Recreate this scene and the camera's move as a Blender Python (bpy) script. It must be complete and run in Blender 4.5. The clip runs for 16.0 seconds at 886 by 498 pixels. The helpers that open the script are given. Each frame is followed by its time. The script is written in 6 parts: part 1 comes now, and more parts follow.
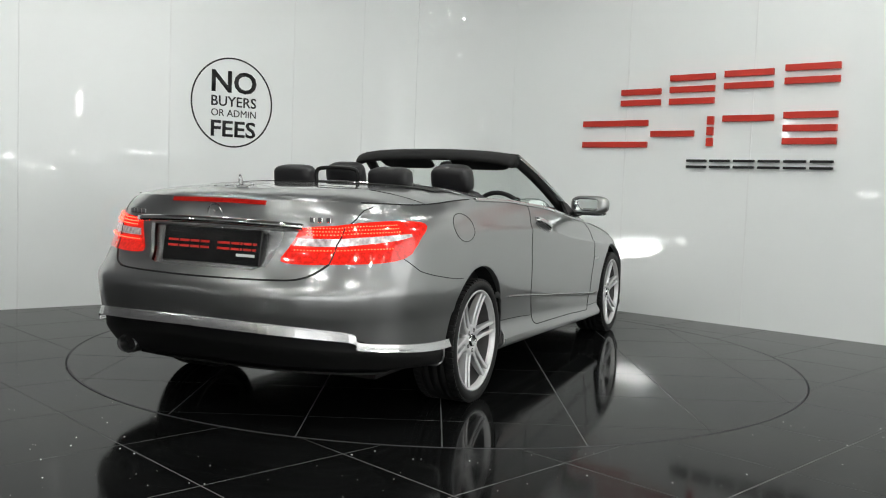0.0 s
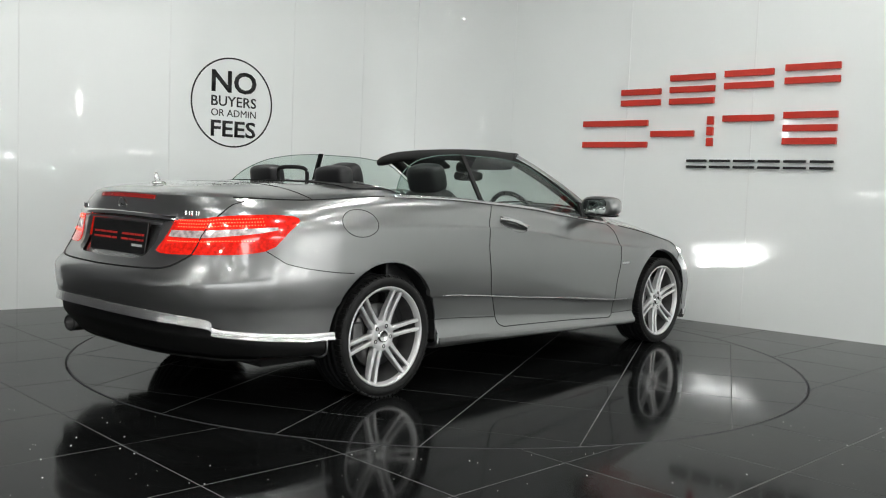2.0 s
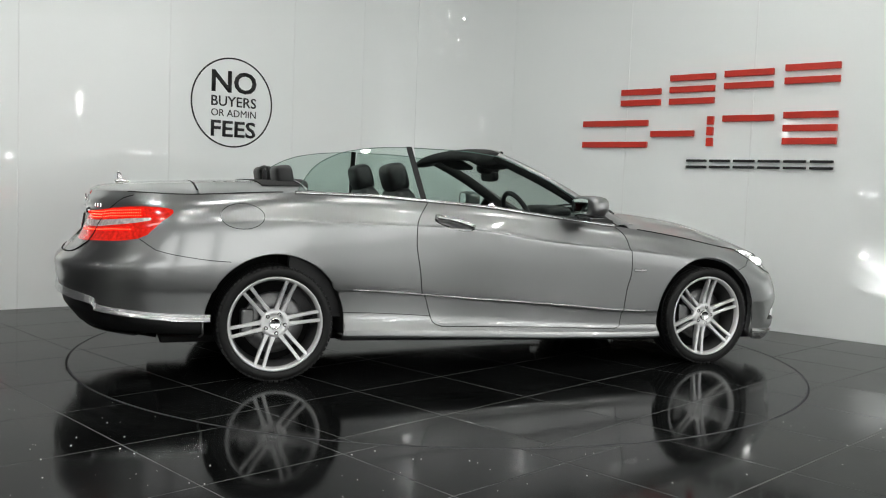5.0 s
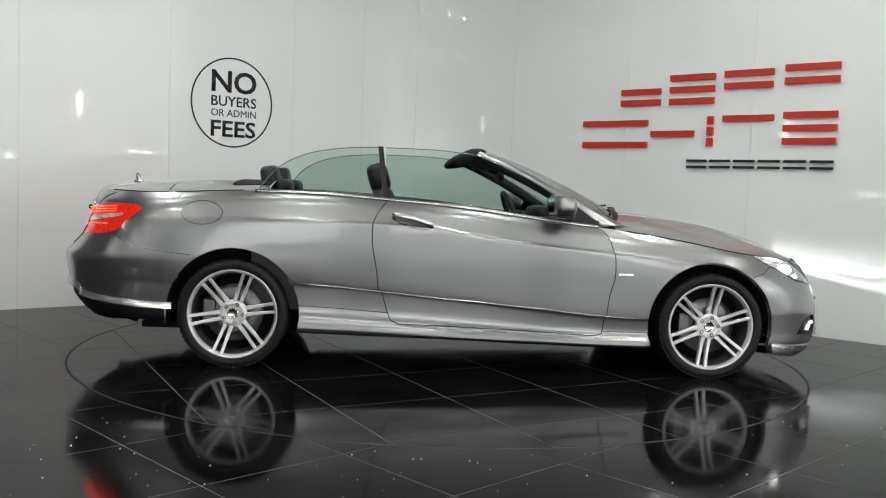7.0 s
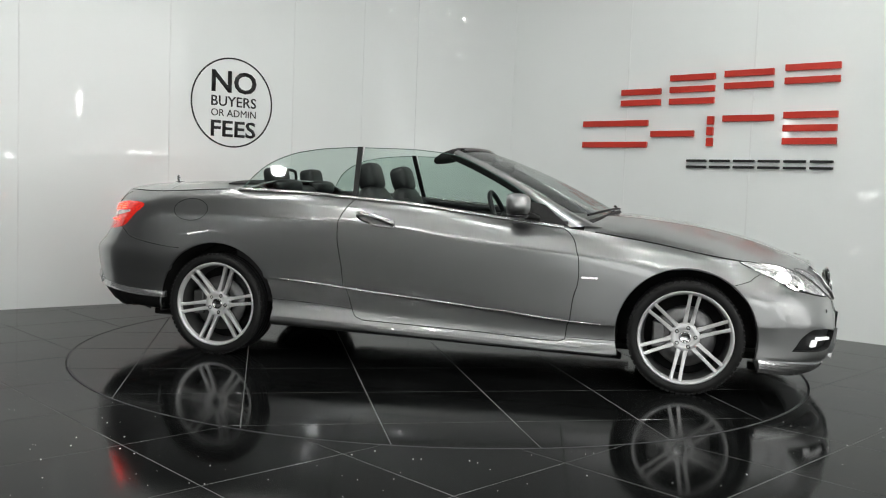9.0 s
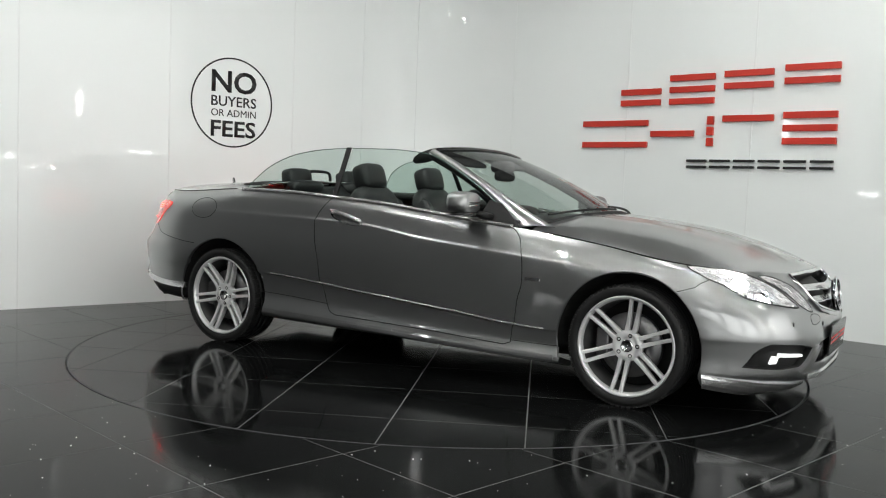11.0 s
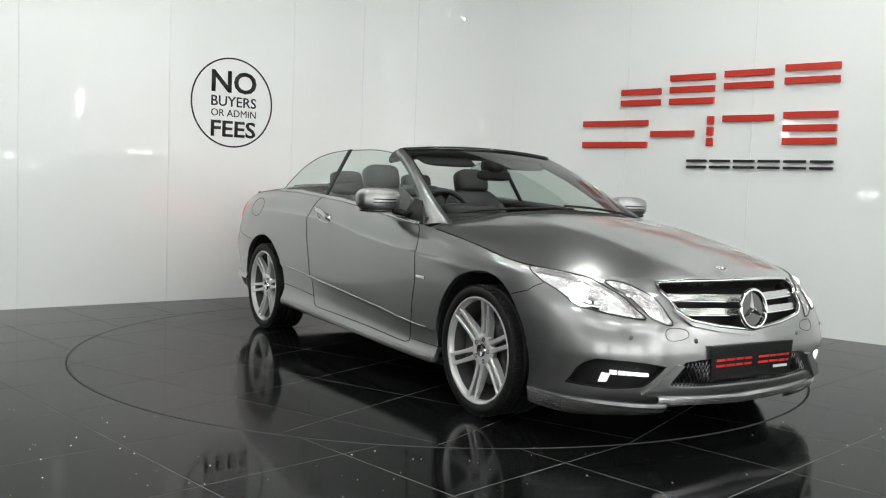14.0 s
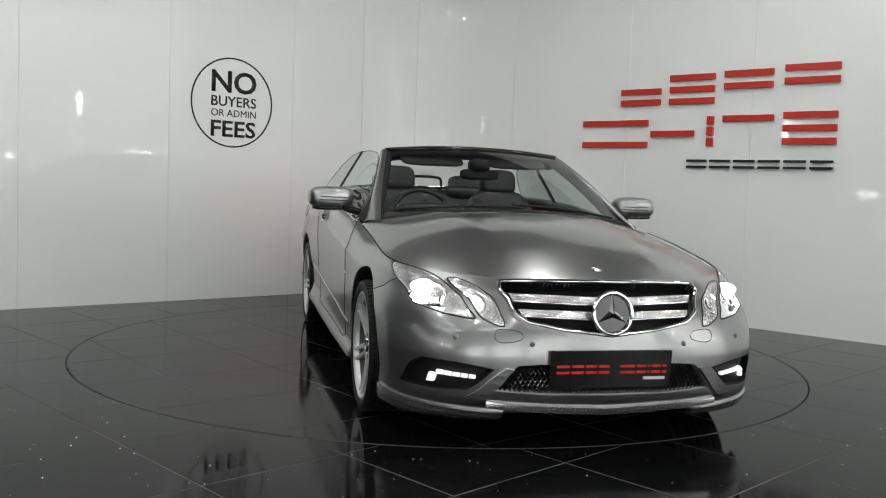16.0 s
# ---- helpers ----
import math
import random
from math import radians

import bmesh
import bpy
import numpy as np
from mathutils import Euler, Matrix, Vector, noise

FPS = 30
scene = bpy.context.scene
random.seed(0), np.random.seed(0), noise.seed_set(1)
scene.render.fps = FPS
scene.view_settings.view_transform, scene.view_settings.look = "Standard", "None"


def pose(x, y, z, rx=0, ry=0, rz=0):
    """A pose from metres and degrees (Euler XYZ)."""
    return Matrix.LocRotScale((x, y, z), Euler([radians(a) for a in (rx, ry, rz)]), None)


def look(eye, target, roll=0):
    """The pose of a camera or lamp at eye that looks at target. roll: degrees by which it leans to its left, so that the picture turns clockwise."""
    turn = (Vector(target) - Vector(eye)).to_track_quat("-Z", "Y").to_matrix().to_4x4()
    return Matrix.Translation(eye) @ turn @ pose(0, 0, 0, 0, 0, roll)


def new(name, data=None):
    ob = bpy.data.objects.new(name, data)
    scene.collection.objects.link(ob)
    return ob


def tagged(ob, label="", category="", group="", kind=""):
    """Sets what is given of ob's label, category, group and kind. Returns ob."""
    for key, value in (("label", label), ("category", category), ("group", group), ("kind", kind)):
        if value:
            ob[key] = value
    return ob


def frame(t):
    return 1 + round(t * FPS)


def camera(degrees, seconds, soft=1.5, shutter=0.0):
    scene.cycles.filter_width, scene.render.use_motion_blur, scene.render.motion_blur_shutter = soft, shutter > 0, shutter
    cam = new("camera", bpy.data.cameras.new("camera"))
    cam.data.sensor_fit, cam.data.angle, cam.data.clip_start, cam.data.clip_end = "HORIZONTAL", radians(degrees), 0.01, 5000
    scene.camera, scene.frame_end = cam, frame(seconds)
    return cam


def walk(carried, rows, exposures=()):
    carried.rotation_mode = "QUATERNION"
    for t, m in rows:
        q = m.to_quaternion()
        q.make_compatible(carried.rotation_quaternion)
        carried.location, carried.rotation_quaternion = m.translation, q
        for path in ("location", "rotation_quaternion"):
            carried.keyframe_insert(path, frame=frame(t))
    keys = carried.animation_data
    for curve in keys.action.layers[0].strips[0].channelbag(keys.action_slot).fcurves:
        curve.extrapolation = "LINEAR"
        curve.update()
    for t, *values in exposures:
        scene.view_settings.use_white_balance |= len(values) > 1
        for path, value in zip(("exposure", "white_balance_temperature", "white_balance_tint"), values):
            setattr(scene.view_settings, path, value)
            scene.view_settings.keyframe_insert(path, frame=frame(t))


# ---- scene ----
cam = camera(52.5, 16.0, soft=1.1)
EYE = Vector((0.0, -5.863, 1.05))
AHEAD = Vector((0.0008, 0.9978, -0.0662))
STILL = look(EYE, EYE + AHEAD, 2.13)
walk(cam, [(0.0, STILL), (16.0, STILL)], exposures=[(0.0, 0.0, 6450, 8), (2.0, 0.0, 6450, 8), (3.5, -0.1, 6450, 8), (7.0, -0.16, 6450, 8), (9.0, -0.05, 6450, 8), (11.3, 0.12, 6450, 8),
                                                      (12.5, 0.17, 6450, 8), (14.5, 0.17, 6450, 8), (15.0, 0.02, 6450, 8), (16.0, -0.25, 6450, 8)])

# ---- world and lamps: a closed hall, lit by its ceiling panels ----
world = bpy.data.worlds.new("world")
scene.world = world
world.use_nodes = True
world.node_tree.nodes["Background"].inputs[0].default_value = (0.6, 0.65, 0.7, 1)
world.node_tree.nodes["Background"].inputs[1].default_value = 0.05
CEIL = 4.3
PANEL_TOP = 3.35
PANEL_GLOW = 8.0


# ---- materials ----
def mat(name, col, rough=0.5, metal=0.0, coat=0.0, spec=0.5, emit=0.0, emit_col=None, trans=0.0, ior=1.45,
        grain=0.0, grain_scale=40.0, stain=0.0, stain_scale=2.0, bump=0.0, bump_scale=200.0, rough_var=0.0, alpha=1.0):
    m = bpy.data.materials.new(name)
    m.use_nodes = True
    nt = m.node_tree
    b = nt.nodes["Principled BSDF"]
    b.inputs["Base Color"].default_value = (*col, 1)
    b.inputs["Roughness"].default_value = rough
    b.inputs["Metallic"].default_value = metal
    b.inputs["Coat Weight"].default_value = coat
    b.inputs["Coat Roughness"].default_value = 0.03
    b.inputs["Specular IOR Level"].default_value = spec
    b.inputs["Transmission Weight"].default_value = trans
    b.inputs["IOR"].default_value = ior
    b.inputs["Alpha"].default_value = alpha
    if emit:
        b.inputs["Emission Color"].default_value = (*(emit_col or col), 1)
        b.inputs["Emission Strength"].default_value = emit
    if grain or stain or bump or rough_var:
        tc = nt.nodes.new("ShaderNodeTexCoord")

        def noise_node(scale, detail):
            n = nt.nodes.new("ShaderNodeTexNoise")
            n.inputs["Scale"].default_value = scale
            n.inputs["Detail"].default_value = detail
            nt.links.new(tc.outputs["Object"], n.inputs["Vector"])
            return n
        n1, n2 = noise_node(grain_scale, 3), noise_node(stain_scale, 5)
        prev = None
        for n, amount in ((n1, grain), (n2, stain)):
            if not amount:
                continue
            r = nt.nodes.new("ShaderNodeMapRange")
            r.inputs["From Min"].default_value, r.inputs["From Max"].default_value = 0.3, 0.7
            r.inputs["To Min"].default_value, r.inputs["To Max"].default_value = 1 - amount, 1 + amount
            nt.links.new(n.outputs["Fac"], r.inputs["Value"])
            mx = nt.nodes.new("ShaderNodeVectorMath")
            mx.operation = "SCALE"
            if prev is None:
                mx.inputs[0].default_value = col
            else:
                nt.links.new(prev, mx.inputs[0])
            nt.links.new(r.outputs[0], mx.inputs["Scale"])
            prev = mx.outputs[0]
        if prev is not None:
            nt.links.new(prev, b.inputs["Base Color"])
        if rough_var:
            r = nt.nodes.new("ShaderNodeMapRange")
            r.inputs["From Min"].default_value, r.inputs["From Max"].default_value = 0.3, 0.7
            r.inputs["To Min"].default_value, r.inputs["To Max"].default_value = max(0.0, rough - rough_var), rough + rough_var
            nt.links.new(n2.outputs["Fac"], r.inputs["Value"])
            nt.links.new(r.outputs[0], b.inputs["Roughness"])
        if bump:
            n3 = noise_node(bump_scale, 2)
            bp = nt.nodes.new("ShaderNodeBump")
            bp.inputs["Strength"].default_value = bump
            bp.inputs["Distance"].default_value = 0.002
            nt.links.new(n3.outputs["Fac"], bp.inputs["Height"])
            nt.links.new(bp.outputs[0], b.inputs["Normal"])
    return m


WALL = mat("white_gloss_panel", (0.80, 0.825, 0.815), 0.035, spec=0.5, stain=0.015, stain_scale=0.8, bump=0.06, bump_scale=2.5)
SEAM = mat("seam_strip", (0.74, 0.76, 0.75), 0.35, stain=0.05)
HALL = mat("hall_paint", (0.78, 0.79, 0.785), 0.7, stain=0.06, grain=0.02)
# dark grey for unseen left walls, added to dim what the car's side reflects
HALL_BLOCKER = mat("hall_dark_blocker", (0.10, 0.10, 0.105), 0.7, stain=0.1, grain=0.03)
HALL_DARK = mat("hall_dark_trim", (0.06, 0.06, 0.065), 0.5, stain=0.1)
CEILING = mat("dark_ceiling_paint", (0.045, 0.046, 0.048), 0.8, stain=0.1)
TILE = mat("black_polished_tile", (0.005, 0.0053, 0.0053), 0.09, ior=1.175, stain=0.4, stain_scale=1.6, grain=0.25, grain_scale=120,
           rough_var=0.045, bump=0.015, bump_scale=6)
GROUT = mat("grey_grout", (0.10, 0.104, 0.104), 0.8, stain=0.25, stain_scale=5)
GAP = mat("black_gap", (0.004, 0.004, 0.004), 0.8)
SPARKLE = mat("pale_grit", (0.7, 0.7, 0.68), 0.6, grain=0.2)
RED = mat("red_acrylic", (0.50, 0.032, 0.018), 0.35, stain=0.04)
BLACK_VINYL = mat("black_vinyl", (0.01, 0.01, 0.01), 0.4, stain=0.1)
PANEL = mat("lamp_diffuser", (0.9, 0.9, 0.9), 0.6, emit=PANEL_GLOW, emit_col=(1.0, 1.0, 0.985))
# glowing faces of unseen panels, added to brighten bumper and flank
FILL_FACE = mat("fill_panel_face", (0.9, 0.9, 0.9), 0.6, emit=2.8, emit_col=(1.0, 1.0, 0.985))
SOFT_FILL = mat("soft_fill_face", (0.8, 0.8, 0.8), 0.7, emit=1.25, emit_col=(1.0, 1.0, 0.985), stain=0.05)
SPOT = mat("downlight_lens", (0.9, 0.9, 0.9), 0.6, emit=290.0, emit_col=(1.0, 0.995, 0.965))
FAR_SPOT = mat("bright_tube", (0.9, 0.9, 0.9), 0.6, emit=220.0, emit_col=(1.0, 0.995, 0.965))
TUBE = mat("lit_tube", (0.9, 0.9, 0.9), 0.6, emit=48.0, emit_col=(1.0, 1.0, 0.98))
ALU = mat("brushed_aluminium", (0.6, 0.6, 0.6), 0.35, metal=1.0, grain=0.05)


# ---- mesh helpers ----
def finish(name, bm, material, parent=None, smooth=False):
    me = bpy.data.meshes.new(name)
    bm.to_mesh(me)
    bm.free()
    if smooth:
        for p in me.polygons:
            p.use_smooth = True
    for m in (material if isinstance(material, (list, tuple)) else [material]):
        me.materials.append(m)
    ob = new(name, me)
    ob.parent = parent
    return ob


def part(name, bm, material, parent, label="", smooth=False):
    ob = finish(name, bm, material, parent, smooth)
    return tagged(ob, label) if label else ob


def thing(name, label, category, group="", kind="", m=None):
    ob = tagged(new(name), label, category, group, kind)
    if m is not None:
        ob.matrix_basis = m
    return ob


def add_box(bm, x0, x1, y0, y1, z0, z1, bevel=0.0, m=None):
    geo = bmesh.ops.create_cube(bm, size=1.0, matrix=Matrix.Translation(((x0 + x1) / 2, (y0 + y1) / 2, (z0 + z1) / 2))
                                @ Matrix.Diagonal((x1 - x0, y1 - y0, z1 - z0, 1)))
    vs = geo["verts"]
    if bevel:
        es = {e for v in vs for e in v.link_edges}
        out = bmesh.ops.bevel(bm, geom=list(es), offset=bevel, segments=2, affect="EDGES", profile=0.5)
        vs = list({v for f in out["faces"] for v in f.verts} | {v for v in vs if v.is_valid})
    if m is not None:
        bmesh.ops.transform(bm, matrix=m, verts=vs)
    return vs


def box(name, x0, x1, y0, y1, z0, z1, material, parent=None, bevel=0.0, m=None, label=""):
    bm = bmesh.new()
    add_box(bm, x0, x1, y0, y1, z0, z1, bevel, m)
    ob = finish(name, bm, material, parent)
    return tagged(ob, label) if label else ob


def prism(bm, outline, z0, z1):
    """A straight prism over an outline of (x, y)."""
    a = [bm.verts.new((x, y, z0)) for x, y in outline]
    b = [bm.verts.new((x, y, z1)) for x, y in outline]
    n = len(a)
    bm.faces.new(a[::-1])
    bm.faces.new(b)
    for i in range(n):
        bm.faces.new((a[i], a[(i + 1) % n], b[(i + 1) % n], b[i]))


def add_lathe(bm, profile, axis="y", steps=48, centre=(0, 0, 0), closed=False):
    """Turn a profile of (radius, along) about an axis through centre."""
    rings = []
    for r, h in profile:
        ring = []
        for i in range(steps):
            a = 2 * math.pi * i / steps
            c, s = r * math.cos(a), r * math.sin(a)
            p = {"y": (c, h, s), "z": (c, s, h), "x": (h, c, s)}[axis]
            ring.append(bm.verts.new((p[0] + centre[0], p[1] + centre[1], p[2] + centre[2])))
        rings.append(ring)
    pairs = list(zip(rings, rings[1:])) + ([(rings[-1], rings[0])] if closed else [])
    for a, b in pairs:
        for i in range(steps):
            j = (i + 1) % steps
            bm.faces.new((a[i], a[j], b[j], b[i]))
    return rings


def add_tube(bm, pts, radius, sides=6, closed=False, flat=1.0):
    """A tube along points; flat squeezes it towards its path's second axis."""
    pts = [Vector(p) for p in pts]
    n = len(pts)
    rings = []
    ref = Vector((0, 0, 1))
    for i, p in enumerate(pts):
        a = pts[(i - 1) % n] if closed or i else pts[0]
        b = pts[(i + 1) % n] if closed or i < n - 1 else pts[-1]
        d = (b - a).normalized()
        if abs(d.dot(ref)) > 0.95:
            side = d.cross(Vector((0, 1, 0))).normalized()
        else:
            side = d.cross(ref).normalized()
        up = side.cross(d)
        rings.append([bm.verts.new(p + radius * (math.cos(k * 2 * math.pi / sides) * side * flat + math.sin(k * 2 * math.pi / sides) * up))
                      for k in range(sides)])
    m = n if closed else n - 1
    for i in range(m):
        a, b = rings[i], rings[(i + 1) % n]
        for k in range(sides):
            bm.faces.new((a[k], a[(k + 1) % sides], b[(k + 1) % sides], b[k]))
    if not closed:
        bm.faces.new(rings[0][::-1])
        bm.faces.new(rings[-1])


def smooth_path(pts, per=8, closed=False):
    """A Catmull-Rom path through points."""
    pts = [Vector(p) for p in pts]
    n = len(pts)
    out = []
    for i in range(n if closed else n - 1):
        p0 = pts[(i - 1) % n] if closed or i else pts[0] * 2 - pts[1]
        p1, p2 = pts[i], pts[(i + 1) % n]
        p3 = pts[(i + 2) % n] if closed or i < n - 2 else p2 * 2 - p1
        for k in range(per):
            t = k / per
            out.append(0.5 * ((2 * p1) + (p2 - p0) * t + (2 * p0 - 5 * p1 + 4 * p2 - p3) * t * t + (3 * p1 - p0 - 3 * p2 + p3) * t ** 3))
    if not closed:
        out.append(pts[-1])
    return out


def curve_at(knots, x):
    """A smooth monotone value through (x, value) knots."""
    xs = [k[0] for k in knots]
    ys = [k[1] for k in knots]
    if x <= xs[0]:
        return ys[0]
    if x >= xs[-1]:
        return ys[-1]
    n = len(xs)
    d = [(ys[i + 1] - ys[i]) / (xs[i + 1] - xs[i]) for i in range(n - 1)]
    i = max(k for k in range(n - 1) if xs[k] <= x)

    def slope(k):
        if k == 0:
            return d[0]
        if k == n - 1:
            return d[-1]
        if d[k - 1] * d[k] <= 0:
            return 0.0
        return 2 * d[k - 1] * d[k] / (d[k - 1] + d[k])
    h = xs[i + 1] - xs[i]
    t = (x - xs[i]) / h
    m0, m1 = slope(i) * h, slope(i + 1) * h
    return ((2 * t ** 3 - 3 * t * t + 1) * ys[i] + (t ** 3 - 2 * t * t + t) * m0 + (-2 * t ** 3 + 3 * t * t) * ys[i + 1] + (t ** 3 - t * t) * m1)


# ---- the hall ----
TABLE_R = 2.26
CORNER = Vector((-0.0996, 3.757, 0))
ALONG_L = Vector((0.7628, 0.6466, 0))      # left wall, towards the corner
ALONG_R = Vector((0.7653, -0.6437, 0))     # right wall, away from the corner
LEFT_M = Matrix(((0.7628, -0.6466, 0, 0), (0.6466, 0.7628, 0, 0), (0, 0, 1, 0), (0, 0, 0, 1))) @ Matrix.Translation((0, 2.9306, 0))
RIGHT_M = Matrix(((0.7653, 0.6437, 0, 0), (-0.6437, 0.7653, 0, 0), (0, 0, 1, 0), (0, 0, 0, 1))) @ Matrix.Translation((0, 2.8112, 0))
# in these two frames x runs along the wall, y points out of the hall, z up


def panel_wall(name, m, x0, x1, seams, label):
    wall = thing(name, label, "wall", kind="structure", m=m)
    edges = [x0] + list(seams) + [x1]
    for a, b in zip(edges, edges[1:]):
        box("panel", a + 0.0015, b - 0.0015, 0.0, 0.03, 0.0, PANEL_TOP, WALL, wall, bevel=0.001)
    box("backing", x0, x1, 0.032, 0.15, 0.0, PANEL_TOP, HALL, wall)
    box("upper_wall", x0, x1, 0.01, 0.15, PANEL_TOP + 0.002, CEIL, HALL_DARK, wall)
    for s in seams:
        bm = bmesh.new()
        add_box(bm, s - 0.006, s + 0.006, -0.003, 0.031, 0.002, PANEL_TOP - 0.002, 0.001)
        part("joint_strip", bm, SEAM, wall)
    return wall


end_l = (CORNER - Vector(LEFT_M.translation)).dot(ALONG_L)
end_r = (CORNER - Vector(RIGHT_M.translation)).dot(ALONG_R)
CURVE = 0.98                                # how far the rounded corner reaches along each wall
TURN = math.acos(ALONG_L.dot(ALONG_R))
CURVE_R = CURVE / math.tan(TURN / 2)
CURVE_AT = CORNER - ALONG_L * CURVE + Vector((0.6466, -0.7628, 0)) * CURVE_R
CURVE_A0 = math.atan2(0.7628, -0.6466)
panel_wall("wall_left", LEFT_M, -3.015, end_l - CURVE, [-3.015 + 1.201 * i for i in range(1, 4)], "glossy white panelled showroom wall with thin joints")
panel_wall("wall_right", RIGHT_M, end_r + CURVE, 8.4, [-0.248 + 1.15 * i for i in range(0, 8)], "glossy white panelled showroom wall behind the letters")


# added out of view past the white panels, so the flank mirrors something dark
left_blocker = thing("wall_left_blocker", "unseen dark grey wall added to darken reflections in the car", "wall", kind="structure", m=LEFT_M)
box("wall_panel", -9.05, -3.017, 0.004, 0.15, 0.0, CEIL, HALL_BLOCKER, left_blocker)


def arc_wall(name, r0, r1, z0, z1, material, parent, part_of=(0.0, 1.0)):
    """A bent sheet in the rounded corner, part_of its turn."""
    bm = bmesh.new()
    rows = []
    steps = 28
    for i in range(steps + 1):
        a = CURVE_A0 - TURN * (part_of[0] + (part_of[1] - part_of[0]) * i / steps)
        rows.append([bm.verts.new((CURVE_AT.x + r * math.cos(a), CURVE_AT.y + r * math.sin(a), z)) for r, z in ((r0, z0), (r0, z1), (r1, z1), (r1, z0))])
    for p, q in zip(rows, rows[1:]):
        for k in range(4):
            f = bm.faces.new((p[k], p[(k + 1) % 4], q[(k + 1) % 4], q[k]))
            f.smooth = k in (0, 2)
    bm.faces.new(rows[0])
    bm.faces.new(rows[-1][::-1])
    bmesh.ops.recalc_face_normals(bm, faces=list(bm.faces))
    for e in bm.edges:
        e.smooth = abs(e.verts[0].co.z - e.verts[1].co.z) > 0.1
    return part(name, bm, material, parent)


corner = thing("wall_corner", "glossy white rounded corner between the showroom walls", "wall", kind="structure")
arc_wall("panel", CURVE_R, CURVE_R + 0.03, 0.0, PANEL_TOP, WALL, corner, (0.0, 0.36))
arc_wall("panel", CURVE_R, CURVE_R + 0.03, 0.0, PANEL_TOP, WALL, corner, (0.361, 1.0))
arc_wall("backing", CURVE_R + 0.032, CURVE_R + 0.15, 0.0, PANEL_TOP, HALL, corner)
arc_wall("upper_wall", CURVE_R + 0.01, CURVE_R + 0.15, PANEL_TOP + 0.002, CEIL, HALL_DARK, corner)


# ---- floor: black tiles laid on the diagonal round the turntable ----
def clip_half(poly, nx, ny, d):
    """Keep the part of a convex outline with nx*x + ny*y <= d."""
    out = []
    for i, p in enumerate(poly):
        q = poly[(i + 1) % len(poly)]
        a, b = nx * p[0] + ny * p[1] - d, nx * q[0] + ny * q[1] - d
        if a <= 0:
            out.append(p)
        if (a < 0 < b) or (b < 0 < a):
            t = a / (a - b)
            out.append((p[0] + t * (q[0] - p[0]), p[1] + t * (q[1] - p[1])))
    return out


def clip_circle(poly, r, keep_out):
    """The part of a tile outside (or inside) a circle about the origin, its cut edge an arc."""
    pts = []
    n = len(poly)
    for i, p in enumerate(poly):
        q = poly[(i + 1) % n]
        for k in range(40):
            t = k / 40
            pts.append((p[0] + t * (q[0] - p[0]), p[1] + t * (q[1] - p[1])))
    good = [(math.hypot(*p) >= r) == keep_out for p in pts]
    if all(good):
        return poly
    if not any(good):
        return None
    first = next(i for i in range(len(pts)) if good[i] and not good[i - 1])
    out = []
    m = len(pts)
    i = 0
    while i < m:
        k = (first + i) % m
        if good[k]:
            if i % 8 == 0 or not good[(k + 1) % m] or not good[k - 1] or k % 40 == 0:
                out.append(pts[k])
            i += 1
            continue
        j = i
        while j < m and not good[(first + j) % m]:
            j += 1
        a0 = math.atan2(*pts[(first + i - 1) % m][::-1])
        a1 = math.atan2(*pts[(first + j) % m][::-1])
        d = (a1 - a0 + math.pi) % (2 * math.pi) - math.pi
        for h in range(0, 11):
            out.append((r * math.cos(a0 + d * h / 10), r * math.sin(a0 + d * h / 10)))
        i = j
    return out


def tile_mesh(bm, poly, z0, z1):
    """A tile with a small chamfer."""
    cx = sum(p[0] for p in poly) / len(poly)
    cy = sum(p[1] for p in poly) / len(poly)
    k = 0.994
    rows = [[bm.verts.new((x, y, z0)) for x, y in poly], [bm.verts.new((x, y, z1 - 0.0015)) for x, y in poly],
            [bm.verts.new((cx + (x - cx) * k, cy + (y - cy) * k, z1)) for x, y in poly]]
    n = len(poly)
    for a, b in zip(rows, rows[1:]):
        for i in range(n):
            bm.faces.new((a[i], a[(i + 1) % n], b[(i + 1) % n], b[i]))
    bm.faces.new(rows[-1])


GAP_R = TABLE_R + 0.009
floor = thing("floor", "black polished stone tile floor with thin grey joints", "floor", kind="structure")
bm = bmesh.new()
ring_in = [bm.verts.new((GAP_R * math.cos(a * math.pi / 48), GAP_R * math.sin(a * math.pi / 48), -0.0007)) for a in range(96)]
ring_out = [bm.verts.new((60 * math.cos(a * math.pi / 48), 60 * math.sin(a * math.pi / 48), -0.0007)) for a in range(96)]
ring_low = [bm.verts.new((GAP_R * math.cos(a * math.pi / 48), GAP_R * math.sin(a * math.pi / 48), -0.06)) for a in range(96)]
for i in range(96):
    j = (i + 1) % 96
    bm.faces.new((ring_in[i], ring_out[i], ring_out[j], ring_in[j]))
    bm.faces.new((ring_in[i], ring_in[j], ring_low[j], ring_low[i]))
part("grout_bed", bm, GROUT, floor)
bm = bmesh.new()
bmesh.ops.create_circle(bm, cap_ends=True, segments=96, radius=GAP_R + 0.3, matrix=Matrix.Translation((0, 0, -0.062)))
part("pit", bm, GAP, floor)

